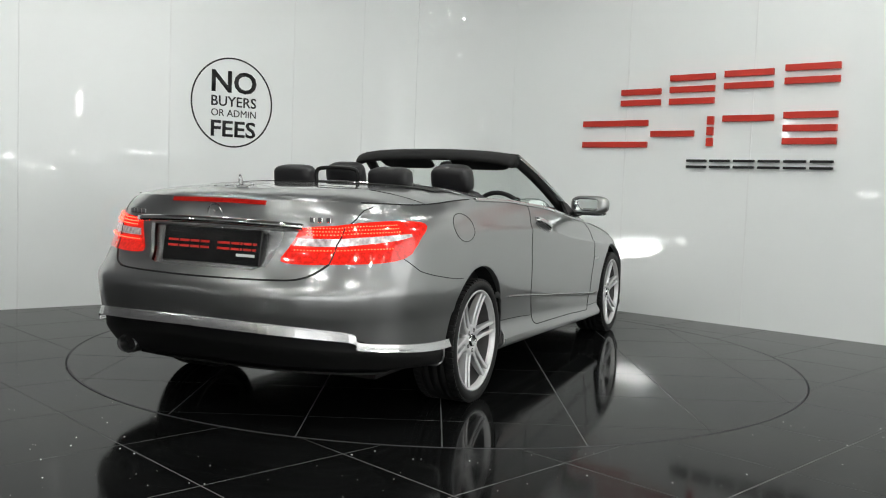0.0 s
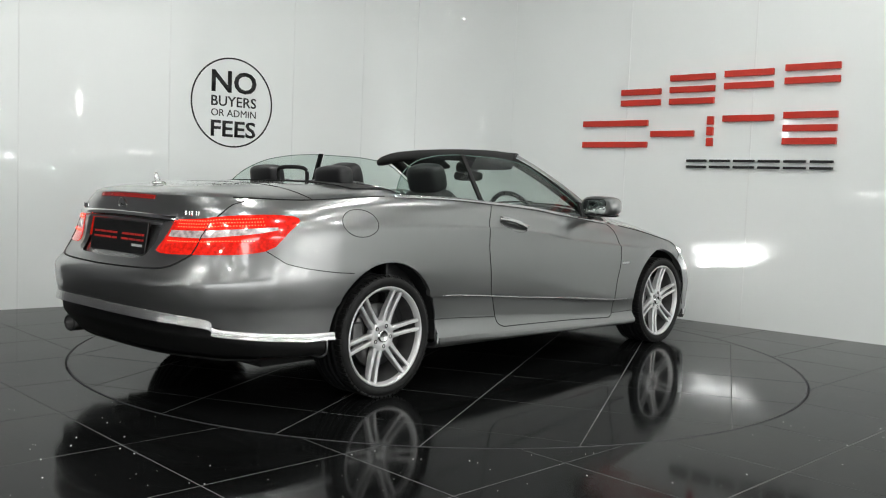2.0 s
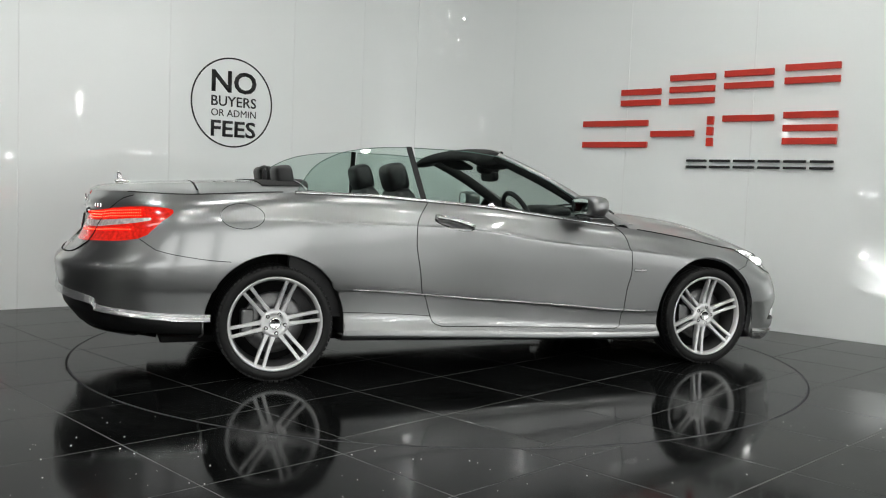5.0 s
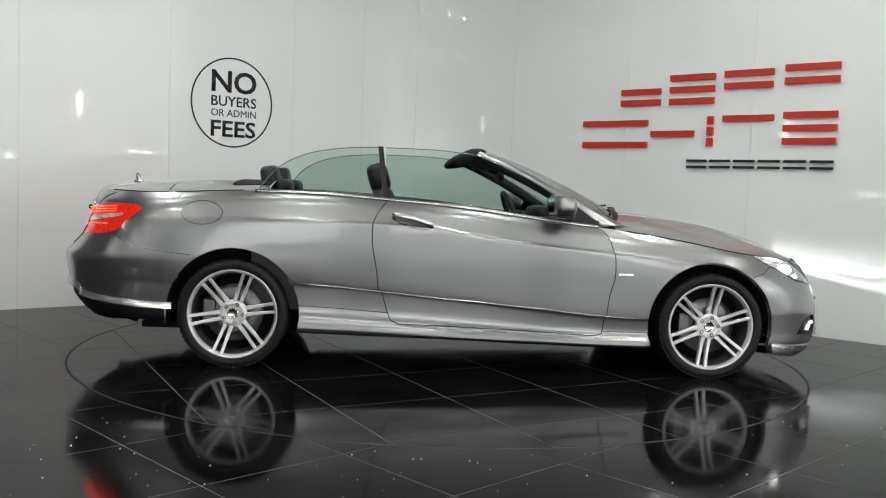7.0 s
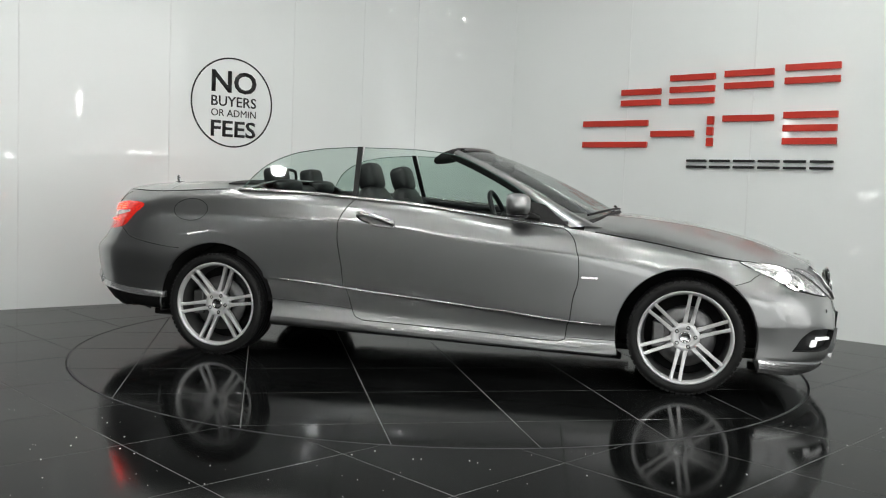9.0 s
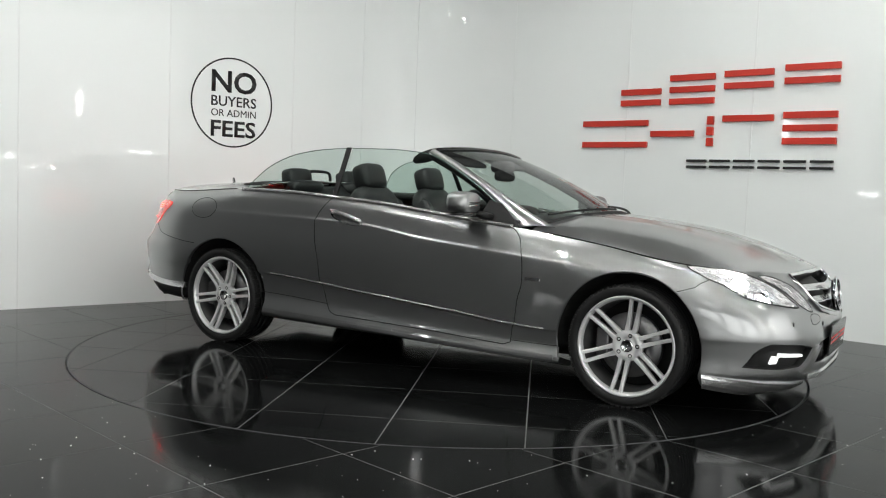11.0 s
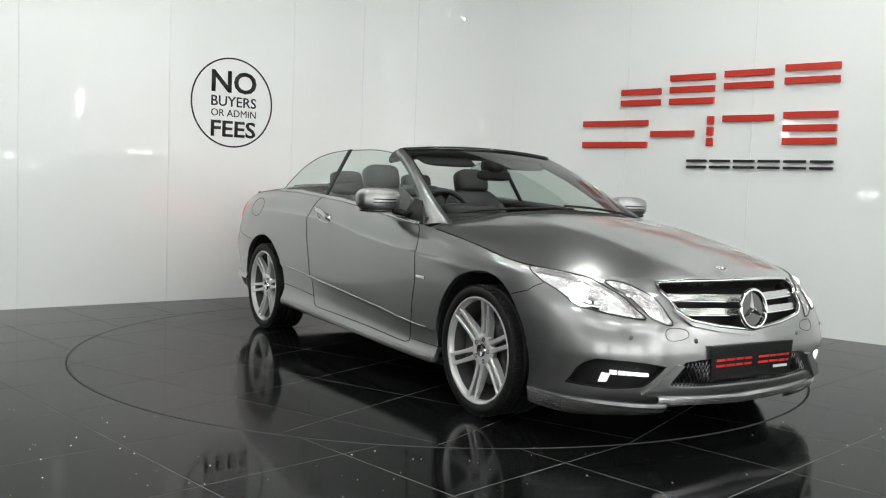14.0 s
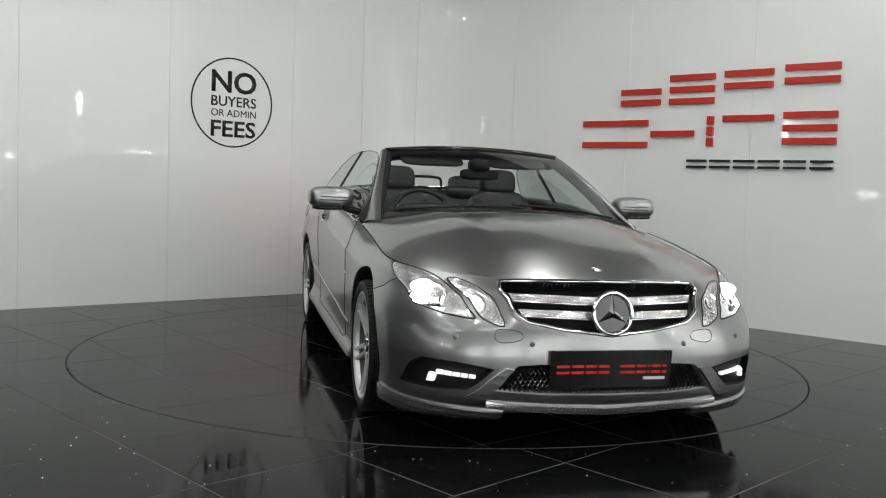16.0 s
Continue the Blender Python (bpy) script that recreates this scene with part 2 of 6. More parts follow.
TILE_W = 0.617
N1 = (0.715, 0.699)     # tile normals
N2 = (0.699, -0.715)
JOINT = 0.0016
rest = bmesh.new()
for i in range(-26, 18):
    for j in range(-24, 24):
        a0, b0 = -2.55 + TILE_W * i, 1.462 + TILE_W * j
        if math.hypot(a0 + 0.3, b0 + 0.3) > 13:
            continue
        poly = []
        for a, b in ((a0, b0), (a0 + TILE_W, b0), (a0 + TILE_W, b0 + TILE_W), (a0, b0 + TILE_W)):
            a += JOINT if a == a0 else -JOINT
            b += JOINT if b == b0 else -JOINT
            poly.append((a * N1[0] + b * N2[0], a * N1[1] + b * N2[1]))
        poly = poly[::-1]
        # inside the hall only
        poly = clip_half(poly, -0.6466, 0.7628, 2.928)
        if len(poly) > 2:
            poly = clip_half(poly, 0.6437, 0.7653, 2.808)
        if len(poly) < 3:
            continue
        poly = clip_circle(poly, GAP_R, True)
        if not poly:
            continue
        cx, cy = sum(p[0] for p in poly) / len(poly), sum(p[1] for p in poly) / len(poly)
        if -5.5 < cy and math.hypot(cx, cy) < 4.6:
            bm = bmesh.new()
            tile_mesh(bm, poly, -0.02, 0.0)
            part("tile", bm, TILE, floor)
        else:
            tile_mesh(rest, poly, -0.02, 0.0)
tagged(part("far_tiles", rest, TILE, floor), kind="stuff")

# the turning disc, its own tiles in a steel-edged ring
turntable = thing("turntable", "round black tiled car turntable set flush in the floor", "turntable")
bm = bmesh.new()
add_lathe(bm, [(0.0, -0.05), (TABLE_R - 0.002, -0.05), (TABLE_R - 0.002, -0.0007), (0.0, -0.0007)], "z", 96)
part("bed", bm, GROUT, turntable)
bm = bmesh.new()
add_lathe(bm, [(TABLE_R - 0.004, -0.04), (TABLE_R, -0.04), (TABLE_R, 0.0), (TABLE_R - 0.004, 0.0)], "z", 128, closed=True)
part("rim", bm, HALL_DARK, turntable)
T1 = (0.907, 0.421)
T2 = (0.421, -0.907)
CAR_AT = Vector((0.158, 0.124, 0))
for i in range(-5, 5):
    for j in range(-5, 5):
        a0 = -0.197 + 0.612 * i + CAR_AT.x * T1[0] + CAR_AT.y * T1[1]
        b0 = 0.048 + 0.612 * j + CAR_AT.x * T2[0] + CAR_AT.y * T2[1]
        poly = []
        for a, b in ((a0, b0), (a0 + 0.612, b0), (a0 + 0.612, b0 + 0.612), (a0, b0 + 0.612)):
            a += JOINT if a == a0 else -JOINT
            b += JOINT if b == b0 else -JOINT
            poly.append((a * T1[0] + b * T2[0], a * T1[1] + b * T2[1]))
        poly = clip_circle(poly[::-1], TABLE_R - 0.006, False)
        if poly:
            bm = bmesh.new()
            tile_mesh(bm, poly, -0.02, 0.0)
            part("tile", bm, TILE, turntable)

# pale grit scattered on the tiles in front of the turntable
rng = random.Random(4)
bm = bmesh.new()
for _ in range(420):
    x, y = rng.uniform(-2.6, 2.8), -4.2 + 3.4 * rng.random() ** 0.8
    if math.hypot(x, y) < TABLE_R + 0.03:
        continue
    r = rng.choice([0.0012, 0.0016, 0.002, 0.0032])
    bmesh.ops.create_icosphere(bm, subdivisions=1, radius=r, matrix=Matrix.Translation((x, y, r * 0.5)) @ Matrix.Diagonal((1, rng.uniform(0.7, 1.6), 0.6, 1)))
tagged(finish("grit", bm, SPARKLE), "tiny pale specks of grit on black tiles", "grit", kind="stuff")

# ---- the rest of the hall, behind the camera ----
HY0 = -11.0
hall_wall = thing("wall_back", "plain pale painted wall of the hall behind the turntable bay", "wall", kind="structure")
for a, b in (((-7.2, -2.3), (-7.2, HY0)), ((-7.2, HY0), (6.8, HY0)), ((6.8, HY0), (6.8, -2.2))):
    d = Vector((b[0] - a[0], b[1] - a[1], 0))
    ang = math.atan2(d.y, d.x)
    bm = bmesh.new()
    add_box(bm, 0, d.length, -0.2, 0, 0, CEIL, 0.0, Matrix.Translation((a[0], a[1], 0)) @ Matrix.Rotation(ang, 4, "Z"))
    # the unseen left stretch is dark too, for darker reflections on that side
    part("wall_panel", bm, HALL_BLOCKER if b[0] < -7 else HALL, hall_wall)
bm = bmesh.new()
add_box(bm, -9, 9, HY0 - 0.3, 5.5, CEIL, CEIL + 0.1)
tagged(finish("ceiling", bm, CEILING), "dark painted hall ceiling", "ceiling", kind="structure")


def ceiling_light(x, y, w, d, turn=0):
    lamp = thing("ceiling_light", "flat white rectangular ceiling light panel", "ceiling light", "ceiling light panels",
                 m=Matrix.Translation((x, y, CEIL)) @ Matrix.Rotation(radians(turn), 4, "Z"))
    bm = bmesh.new()
    for a in ((-w / 2 - 0.03, w / 2 + 0.03, -d / 2 - 0.03, -d / 2), (-w / 2 - 0.03, w / 2 + 0.03, d / 2, d / 2 + 0.03),
              (-w / 2 - 0.03, -w / 2, -d / 2, d / 2), (w / 2, w / 2 + 0.03, -d / 2, d / 2)):
        add_box(bm, *a, -0.06, -0.001)
    part("frame", bm, ALU, lamp)
    box("diffuser", -w / 2, w / 2, -d / 2, d / 2, -0.05, -0.002, PANEL, lamp)
    return lamp


for x in (-4.2, 0.0, 4.2):
    ceiling_light(x, -8.2, 2.4, 0.6)


def downlight(x, y):
    lamp = thing("downlight", "small round white ceiling downlight", "ceiling light", "round downlights", m=Matrix.Translation((x, y, CEIL)))
    bm = bmesh.new()
    add_lathe(bm, [(0.0, -0.001), (0.10, -0.001), (0.112, -0.05), (0.104, -0.06), (0.0, -0.06)], "z", 24)
    part("housing", bm, HALL_DARK, lamp)
    bm = bmesh.new()
    add_lathe(bm, [(0.0, -0.088), (0.05, -0.085), (0.076, -0.076), (0.085, -0.062), (0.0, -0.062)], "z", 24)
    part("lens", bm, SPOT, lamp)


for x in (-4.8, -2.9, -1.0, 1.0, 2.9, 4.8):
    for y in (-6.0, -3.8, -1.6):
        if x > -4 or y < -5:
            downlight(x, y)
for x in (-2.9, -1.0, 1.0, 2.9):
    downlight(x, 0.2)


# lit tubes on the far walls of the hall, and glowing panels added there as fill
def lit_bar(x, y, z, dx, dy, dz, glow=TUBE):
    lamp = thing("wall_tube_light", "slim white lit tube light on the hall wall", "wall light", "lit wall tubes", m=Matrix.Translation((x, y, z)))
    off = 0.03 if x < 0 else -0.03
    box("back", -dx - 0.01 + off * 0.3, dx + 0.01 + off * 0.3, -dy - 0.01, dy + 0.01, -dz - 0.01, dz + 0.01, ALU, lamp, 0.003)
    box("tube", -dx + off, dx + off, -dy, dy, -dz, dz, glow, lamp, 0.003)


for y, z, dy, dz in ((-4.57, 2.47, 0.04, 0.22), (-4.66, 1.53, 0.07, 0.016), (-4.06, 1.52, 0.16, 0.014), (-3.40, 1.56, 0.12, 0.014), (-3.12, 1.54, 0.06, 0.02), (-2.78, 1.56, 0.035, 0.012),
                        (-6.07, 1.41, 0.05, 0.05), (-5.57, 1.20, 0.06, 0.03), (-5.18, 1.19, 0.05, 0.03)):
    lit_bar(6.77, y, z, 0.02, dy, dz)
for y, z, dz in ((-9.0, 2.86, 0.19), (-8.93, 3.49, 0.12), (-8.9, 4.05, 0.12), (-6.37, 2.41, 0.13)):
    lit_bar(6.77, y, z, 0.02, 0.03, dz, FAR_SPOT)
lit_bar(-7.17, -9.8, 2.5, 0.02, 0.05, 0.2, FAR_SPOT)
lit_bar(-6.08, HY0 + 0.06, 2.6, 0.045, 0.02, 0.2, FAR_SPOT)
for y, z, dy, dz in ((-6.3, 1.26, 0.25, 0.018), (-4.4, 2.5, 0.05, 0.2), (-7.6, 2.2, 0.05, 0.15)):
    lit_bar(-7.17, y, z, 0.02, dy, dz)


# an added fill light out of view, built as a framed glowing panel
def fill_panel(m, w=1.2, z0=0.25, z1=2.6, d=0.07, face=FILL_FACE):
    lb = thing("fill_panel", "large unseen glowing white panel added as fill light for the car", "light box", "illuminated wall panels", m=m)
    bm = bmesh.new()
    for a in ((-w - 0.05, w + 0.05, z0 - 0.05, z0), (-w - 0.05, w + 0.05, z1, z1 + 0.05), (-w - 0.05, -w, z0, z1), (w, w + 0.05, z0, z1)):
        add_box(bm, a[0], a[1], 0.002, d + 0.01, a[2], a[3])
    part("frame", bm, ALU, lb)
    box("face", -w, w, 0.004, d, z0, z1, face, lb)


for x in (-1.6, 1.6, 4.6):
    fill_panel(Matrix.Translation((x, HY0, 0)))
fill_panel(Matrix.Translation((6.8, -9.1, 0)) @ Matrix.Rotation(math.pi / 2, 4, "Z"))
# near full height, added so the rear flank and front bumper mirror something bright
fill_panel(Matrix.Translation((6.8, -4.55, 0)) @ Matrix.Rotation(math.pi / 2, 4, "Z"), 2.15, 0.12, CEIL - 0.1, 0.02, SOFT_FILL)

# ---- wall sign: black ring with four lines of words ----
sign = thing("round_wall_sign", "black vinyl ring sign with words on the white wall", "wall sign", m=LEFT_M @ Matrix.Translation((-0.03, -0.0005, 1.749)))
bm = bmesh.new()
add_lathe(bm, [(0.383, 0.0), (0.397, 0.0), (0.397, -0.003), (0.383, -0.003)], "y", 96, closed=True)
part("ring", bm, BLACK_VINYL, sign)


def letters(text, x0, x1, z0, z1, parent, material, bold=0.0, depth=0.003):
    """One line of built-in type, fitted between two edges and two heights."""
    cu = bpy.data.curves.new("type", "FONT")
    cu.body = text
    cu.offset = bold
    cu.resolution_u = 3
    tmp = new("type", cu)
    bpy.context.view_layer.update()
    me = bpy.data.meshes.new_from_object(tmp.evaluated_get(bpy.context.evaluated_depsgraph_get()))
    bpy.data.objects.remove(tmp)
    bm = bmesh.new()
    bm.from_mesh(me)
    xs = [v.co.x for v in bm.verts]
    ys = [v.co.y for v in bm.verts]
    for v in bm.verts:
        v.co = Vector((x0 + (v.co.x - min(xs)) / (max(xs) - min(xs)) * (x1 - x0), -depth, z0 + (v.co.y - min(ys)) / (max(ys) - min(ys)) * (z1 - z0)))
    out = bmesh.ops.extrude_face_region(bm, geom=list(bm.faces))
    bmesh.ops.translate(bm, vec=(0, depth, 0), verts=[g for g in out["geom"] if isinstance(g, bmesh.types.BMVert)])
    bmesh.ops.recalc_face_normals(bm, faces=list(bm.faces))
    part("wording", bm, material, parent)


letters("NO", -0.205, 0.232, 0.085, 0.280, sign, BLACK_VINYL, 0.022)
letters("BUYERS", -0.205, 0.232, -0.035, 0.055, sign, BLACK_VINYL, 0.008)
letters("OR ADMIN", -0.205, 0.232, -0.125, -0.062, sign, BLACK_VINYL, 0.0)
letters("FEES", -0.205, 0.232, -0.305, -0.160, sign, BLACK_VINYL, 0.018)


# ---- raised shapes where the wall carries its trader's lettering: plain bars ----
def bar_block(x0, x1, z0, z1, levels, material, parent, thick):
    """Raised bars at given levels (0 low .. 1 high) of a block."""
    for k in levels:
        b = z0 + k * (z1 - z0 - thick)
        bm = bmesh.new()
        add_box(bm, x0, x1, -0.03, -0.001, b, b + thick, 0.002)
        part("bar", bm, material, parent)


red_row = thing("upper_red_bars", "raised red acrylic bars in an upper row on the white wall", "wall lettering", m=RIGHT_M)
for x0, x1, z0, z1, levels in ((-0.30, 0.085, 1.857, 2.098, (0.0, 0.5)), (0.17, 0.576, 1.857, 2.11, (0.0, 0.5, 1.0)), (0.659, 1.069, 1.87, 2.122, (0.5, 1.0)), (1.16, 1.584, 1.885, 2.144, (0.5, 1.0))):
    bar_block(x0, x1, z0, z1, levels, RED, red_row, 0.052)
red_row2 = thing("lower_red_bars", "raised red acrylic bars in a second row on the white wall", "wall lettering", m=RIGHT_M)
for x0, x1, z0, z1, levels in ((-0.683, -0.026, 1.487, 1.73, (0.0, 1.0)), (0.007, 0.411, 1.489, 1.744, (0.45,)), (0.527, 0.583, 1.498, 1.749, (0.0, 0.5, 1.0)),
                               (0.661, 1.088, 1.51, 1.752, (1.0,)), (1.166, 1.583, 1.51, 1.769, (0.0, 0.5, 1.0))):
    bar_block(x0, x1, z0, z1, levels, RED, red_row2, 0.052 if len(levels) < 3 or x1 - x0 > 0.1 else 0.07)
black_row = thing("small_black_bars", "small raised black bars under the red ones", "wall lettering", m=RIGHT_M)
for k in range(6):
    x0 = 0.36 + k * 0.207
    bar_block(x0, x0 + 0.175, 1.313, 1.385, (0.0, 1.0), BLACK_VINYL, black_row, 0.02)

# ---- the car: x forwards, y to its left, z up, origin between the axles on the ground ----
PAINT = mat("silver_grey_paint", (0.285, 0.288, 0.288), 0.28, metal=0.9, coat=1.0, stain=0.02)
CHROME = mat("chrome", (0.82, 0.82, 0.82), 0.07, metal=1.0, stain=0.03)
SATIN = mat("satin_silver", (0.55, 0.55, 0.55), 0.25, metal=0.9, coat=0.5, stain=0.03)
BLACK_PLASTIC = mat("black_plastic", (0.008, 0.008, 0.008), 0.5, spec=0.3, stain=0.15, bump=0.05, bump_scale=500)
BLACK_GLOSS = mat("gloss_black", (0.008, 0.008, 0.008), 0.08, coat=0.5, stain=0.1)
LINER = mat("wheel_arch_liner", (0.006, 0.006, 0.006), 0.9, stain=0.2)
RUBBER = mat("tyre_rubber", (0.011, 0.011, 0.011), 0.55, spec=0.3, stain=0.2, grain=0.1, bump=0.1, bump_scale=300)
ALLOY = mat("silver_alloy", (0.70, 0.70, 0.70), 0.28, metal=0.45, coat=0.6, stain=0.03)
# barrel colour darkened to carry the shade behind the spokes
BARREL = mat("shaded_wheel_barrel", (0.10, 0.10, 0.10), 0.5, metal=0.5, stain=0.25, stain_scale=8)
STEEL = mat("brake_steel", (0.16, 0.16, 0.16), 0.35, metal=1.0, grain=0.1)
LEATHER = mat("black_leather", (0.014, 0.014, 0.015), 0.42, stain=0.15, bump=0.12, bump_scale=260)
CLOTH = mat("black_roof_cloth", (0.01, 0.01, 0.01), 0.85, grain=0.2, grain_scale=600, bump=0.15, bump_scale=700)
CARPET = mat("black_carpet", (0.012, 0.012, 0.012), 0.95, grain=0.2)
SEAL = mat("black_seal", (0.004, 0.004, 0.004), 0.7)
PLATE = mat("dealer_plate_black", (0.008, 0.008, 0.008), 0.18, stain=0.1)
PLATE_RED = mat("plate_red", (0.6, 0.02, 0.015), 0.4)
PLATE_WHITE = mat("plate_white", (0.7, 0.7, 0.7), 0.4)
TAIL_RED = mat("red_tail_lens", (0.62, 0.012, 0.008), 0.12, coat=1.0, emit=0.30, emit_col=(1.0, 0.035, 0.015), stain=0.35, stain_scale=60)
TAIL_DIM = mat("dark_red_lens", (0.30, 0.008, 0.006), 0.12, coat=1.0, emit=0.06, emit_col=(1.0, 0.03, 0.015), stain=0.2, stain_scale=60)
TAIL_HOT = mat("lit_tail_diodes", (0.9, 0.1, 0.05), 0.2, emit=16.0, emit_col=(1.0, 0.014, 0.006))
TAIL_CLEAR = mat("clear_tail_lens", (0.72, 0.64, 0.63), 0.15, metal=0.3, coat=1.0, emit=0.06, emit_col=(1, 0.5, 0.45), stain=0.45, stain_scale=55)
LAMP_BOWL = mat("lamp_reflector", (0.80, 0.80, 0.80), 0.24, metal=0.8, stain=0.2, stain_scale=45, bump=0.5, bump_scale=60)
LAMP_LIT = mat("lit_headlamp", (1, 1, 1), 0.3, emit=12.0, emit_col=(1.0, 0.98, 0.95))
BEAM = mat("headlamp_burner", (1, 1, 1), 0.3, emit=42000.0, emit_col=(1.0, 0.985, 0.97))
DAY_LIT = mat("lit_daytime_diodes", (0.6, 0.6, 0.6), 0.3, emit=0.9, emit_col=(1.0, 1.0, 0.98))
for m_small in (TAIL_RED, TAIL_DIM, TAIL_CLEAR, DAY_LIT, LAMP_LIT):
    m_small.cycles.emission_sampling = "NONE"
GLOW = mat("headlamp_scatter", (1, 1, 1), 0.3, emit=3500.0, emit_col=(1.0, 0.985, 0.97))
BEAM.cycles.emission_sampling = "FRONT"
GLOW.cycles.emission_sampling = "FRONT"
MIRROR = mat("mirror_glass", (0.8, 0.85, 0.84), 0.02, metal=1.0)


def glass(name, tint, thin=True):
    """Thin tinted pane: clear transmission with a mirror gloss."""
    m = bpy.data.materials.new(name)
    m.use_nodes = True
    nt = m.node_tree
    nt.nodes.remove(nt.nodes["Principled BSDF"])
    out = nt.nodes["Material Output"]
    tr = nt.nodes.new("ShaderNodeBsdfTransparent")
    tr.inputs[0].default_value = (*tint, 1)
    gl = nt.nodes.new("ShaderNodeBsdfGlossy")
    gl.inputs["Roughness"].default_value = 0.02
    # gloss that grows towards grazing, alike from both sides
    lw = nt.nodes.new("ShaderNodeLayerWeight")
    lw.inputs[0].default_value = 0.5
    pw = nt.nodes.new("ShaderNodeMath")
    pw.operation = "POWER"
    pw.inputs[1].default_value = 4.0
    nt.links.new(lw.outputs["Facing"], pw.inputs[0])
    fr = nt.nodes.new("ShaderNodeMath")
    fr.operation = "MULTIPLY_ADD"
    fr.inputs[1].default_value, fr.inputs[2].default_value = 0.75, 0.04
    nt.links.new(pw.outputs[0], fr.inputs[0])
    mix = nt.nodes.new("ShaderNodeMixShader")
    nt.links.new(fr.outputs[0], mix.inputs[0])
    nt.links.new(tr.outputs[0], mix.inputs[1])
    nt.links.new(gl.outputs[0], mix.inputs[2])
    nt.links.new(mix.outputs[0], out.inputs[0])
    return m


GLASS = glass("green_side_glass", (0.74, 0.83, 0.79))
SCREEN = glass("windscreen_glass", (0.86, 0.90, 0.88))
LENS = glass("clear_lens", (0.97, 0.97, 0.97))

car = thing("car", "silver grey two-door convertible, roof folded down, lamps lit, on the turntable", "car")
WX, WZ, ARCH = 1.38, 0.305, 0.376
XA, XB = -1.55, 1.40          # where the plan begins to round off, rear and front


def body_row(xr, xf, zs, ws, nr, nf):
    """One belt round the right half of the car, rear centre to front centre.
    zs: heights by x. ws: half widths by x."""
    pts = []
    n_end, n_side = 130, 240
    for i in range(n_end):
        a = math.pi / 2 * i / n_end
        r = (math.cos(a) ** nr + math.sin(a) ** nr) ** (-1 / nr)
        pts.append((XA + (xr - XA) * r * math.cos(a), curve_at(ws, XA) * r * math.sin(a)))
    for i in range(n_side):
        x = XA + (XB - XA) * i / n_side
        pts.append((x, curve_at(ws, x)))
    for i in range(n_end + 1):
        a = math.pi / 2 * (1 - i / n_end)
        r = (math.cos(a) ** nf + math.sin(a) ** nf) ** (-1 / nf)
        pts.append((XB + (xf - XB) * r * math.cos(a), curve_at(ws, XB) * r * math.sin(a)))
    return np.array([(x, -y, curve_at(zs, x)) for x, y in pts])


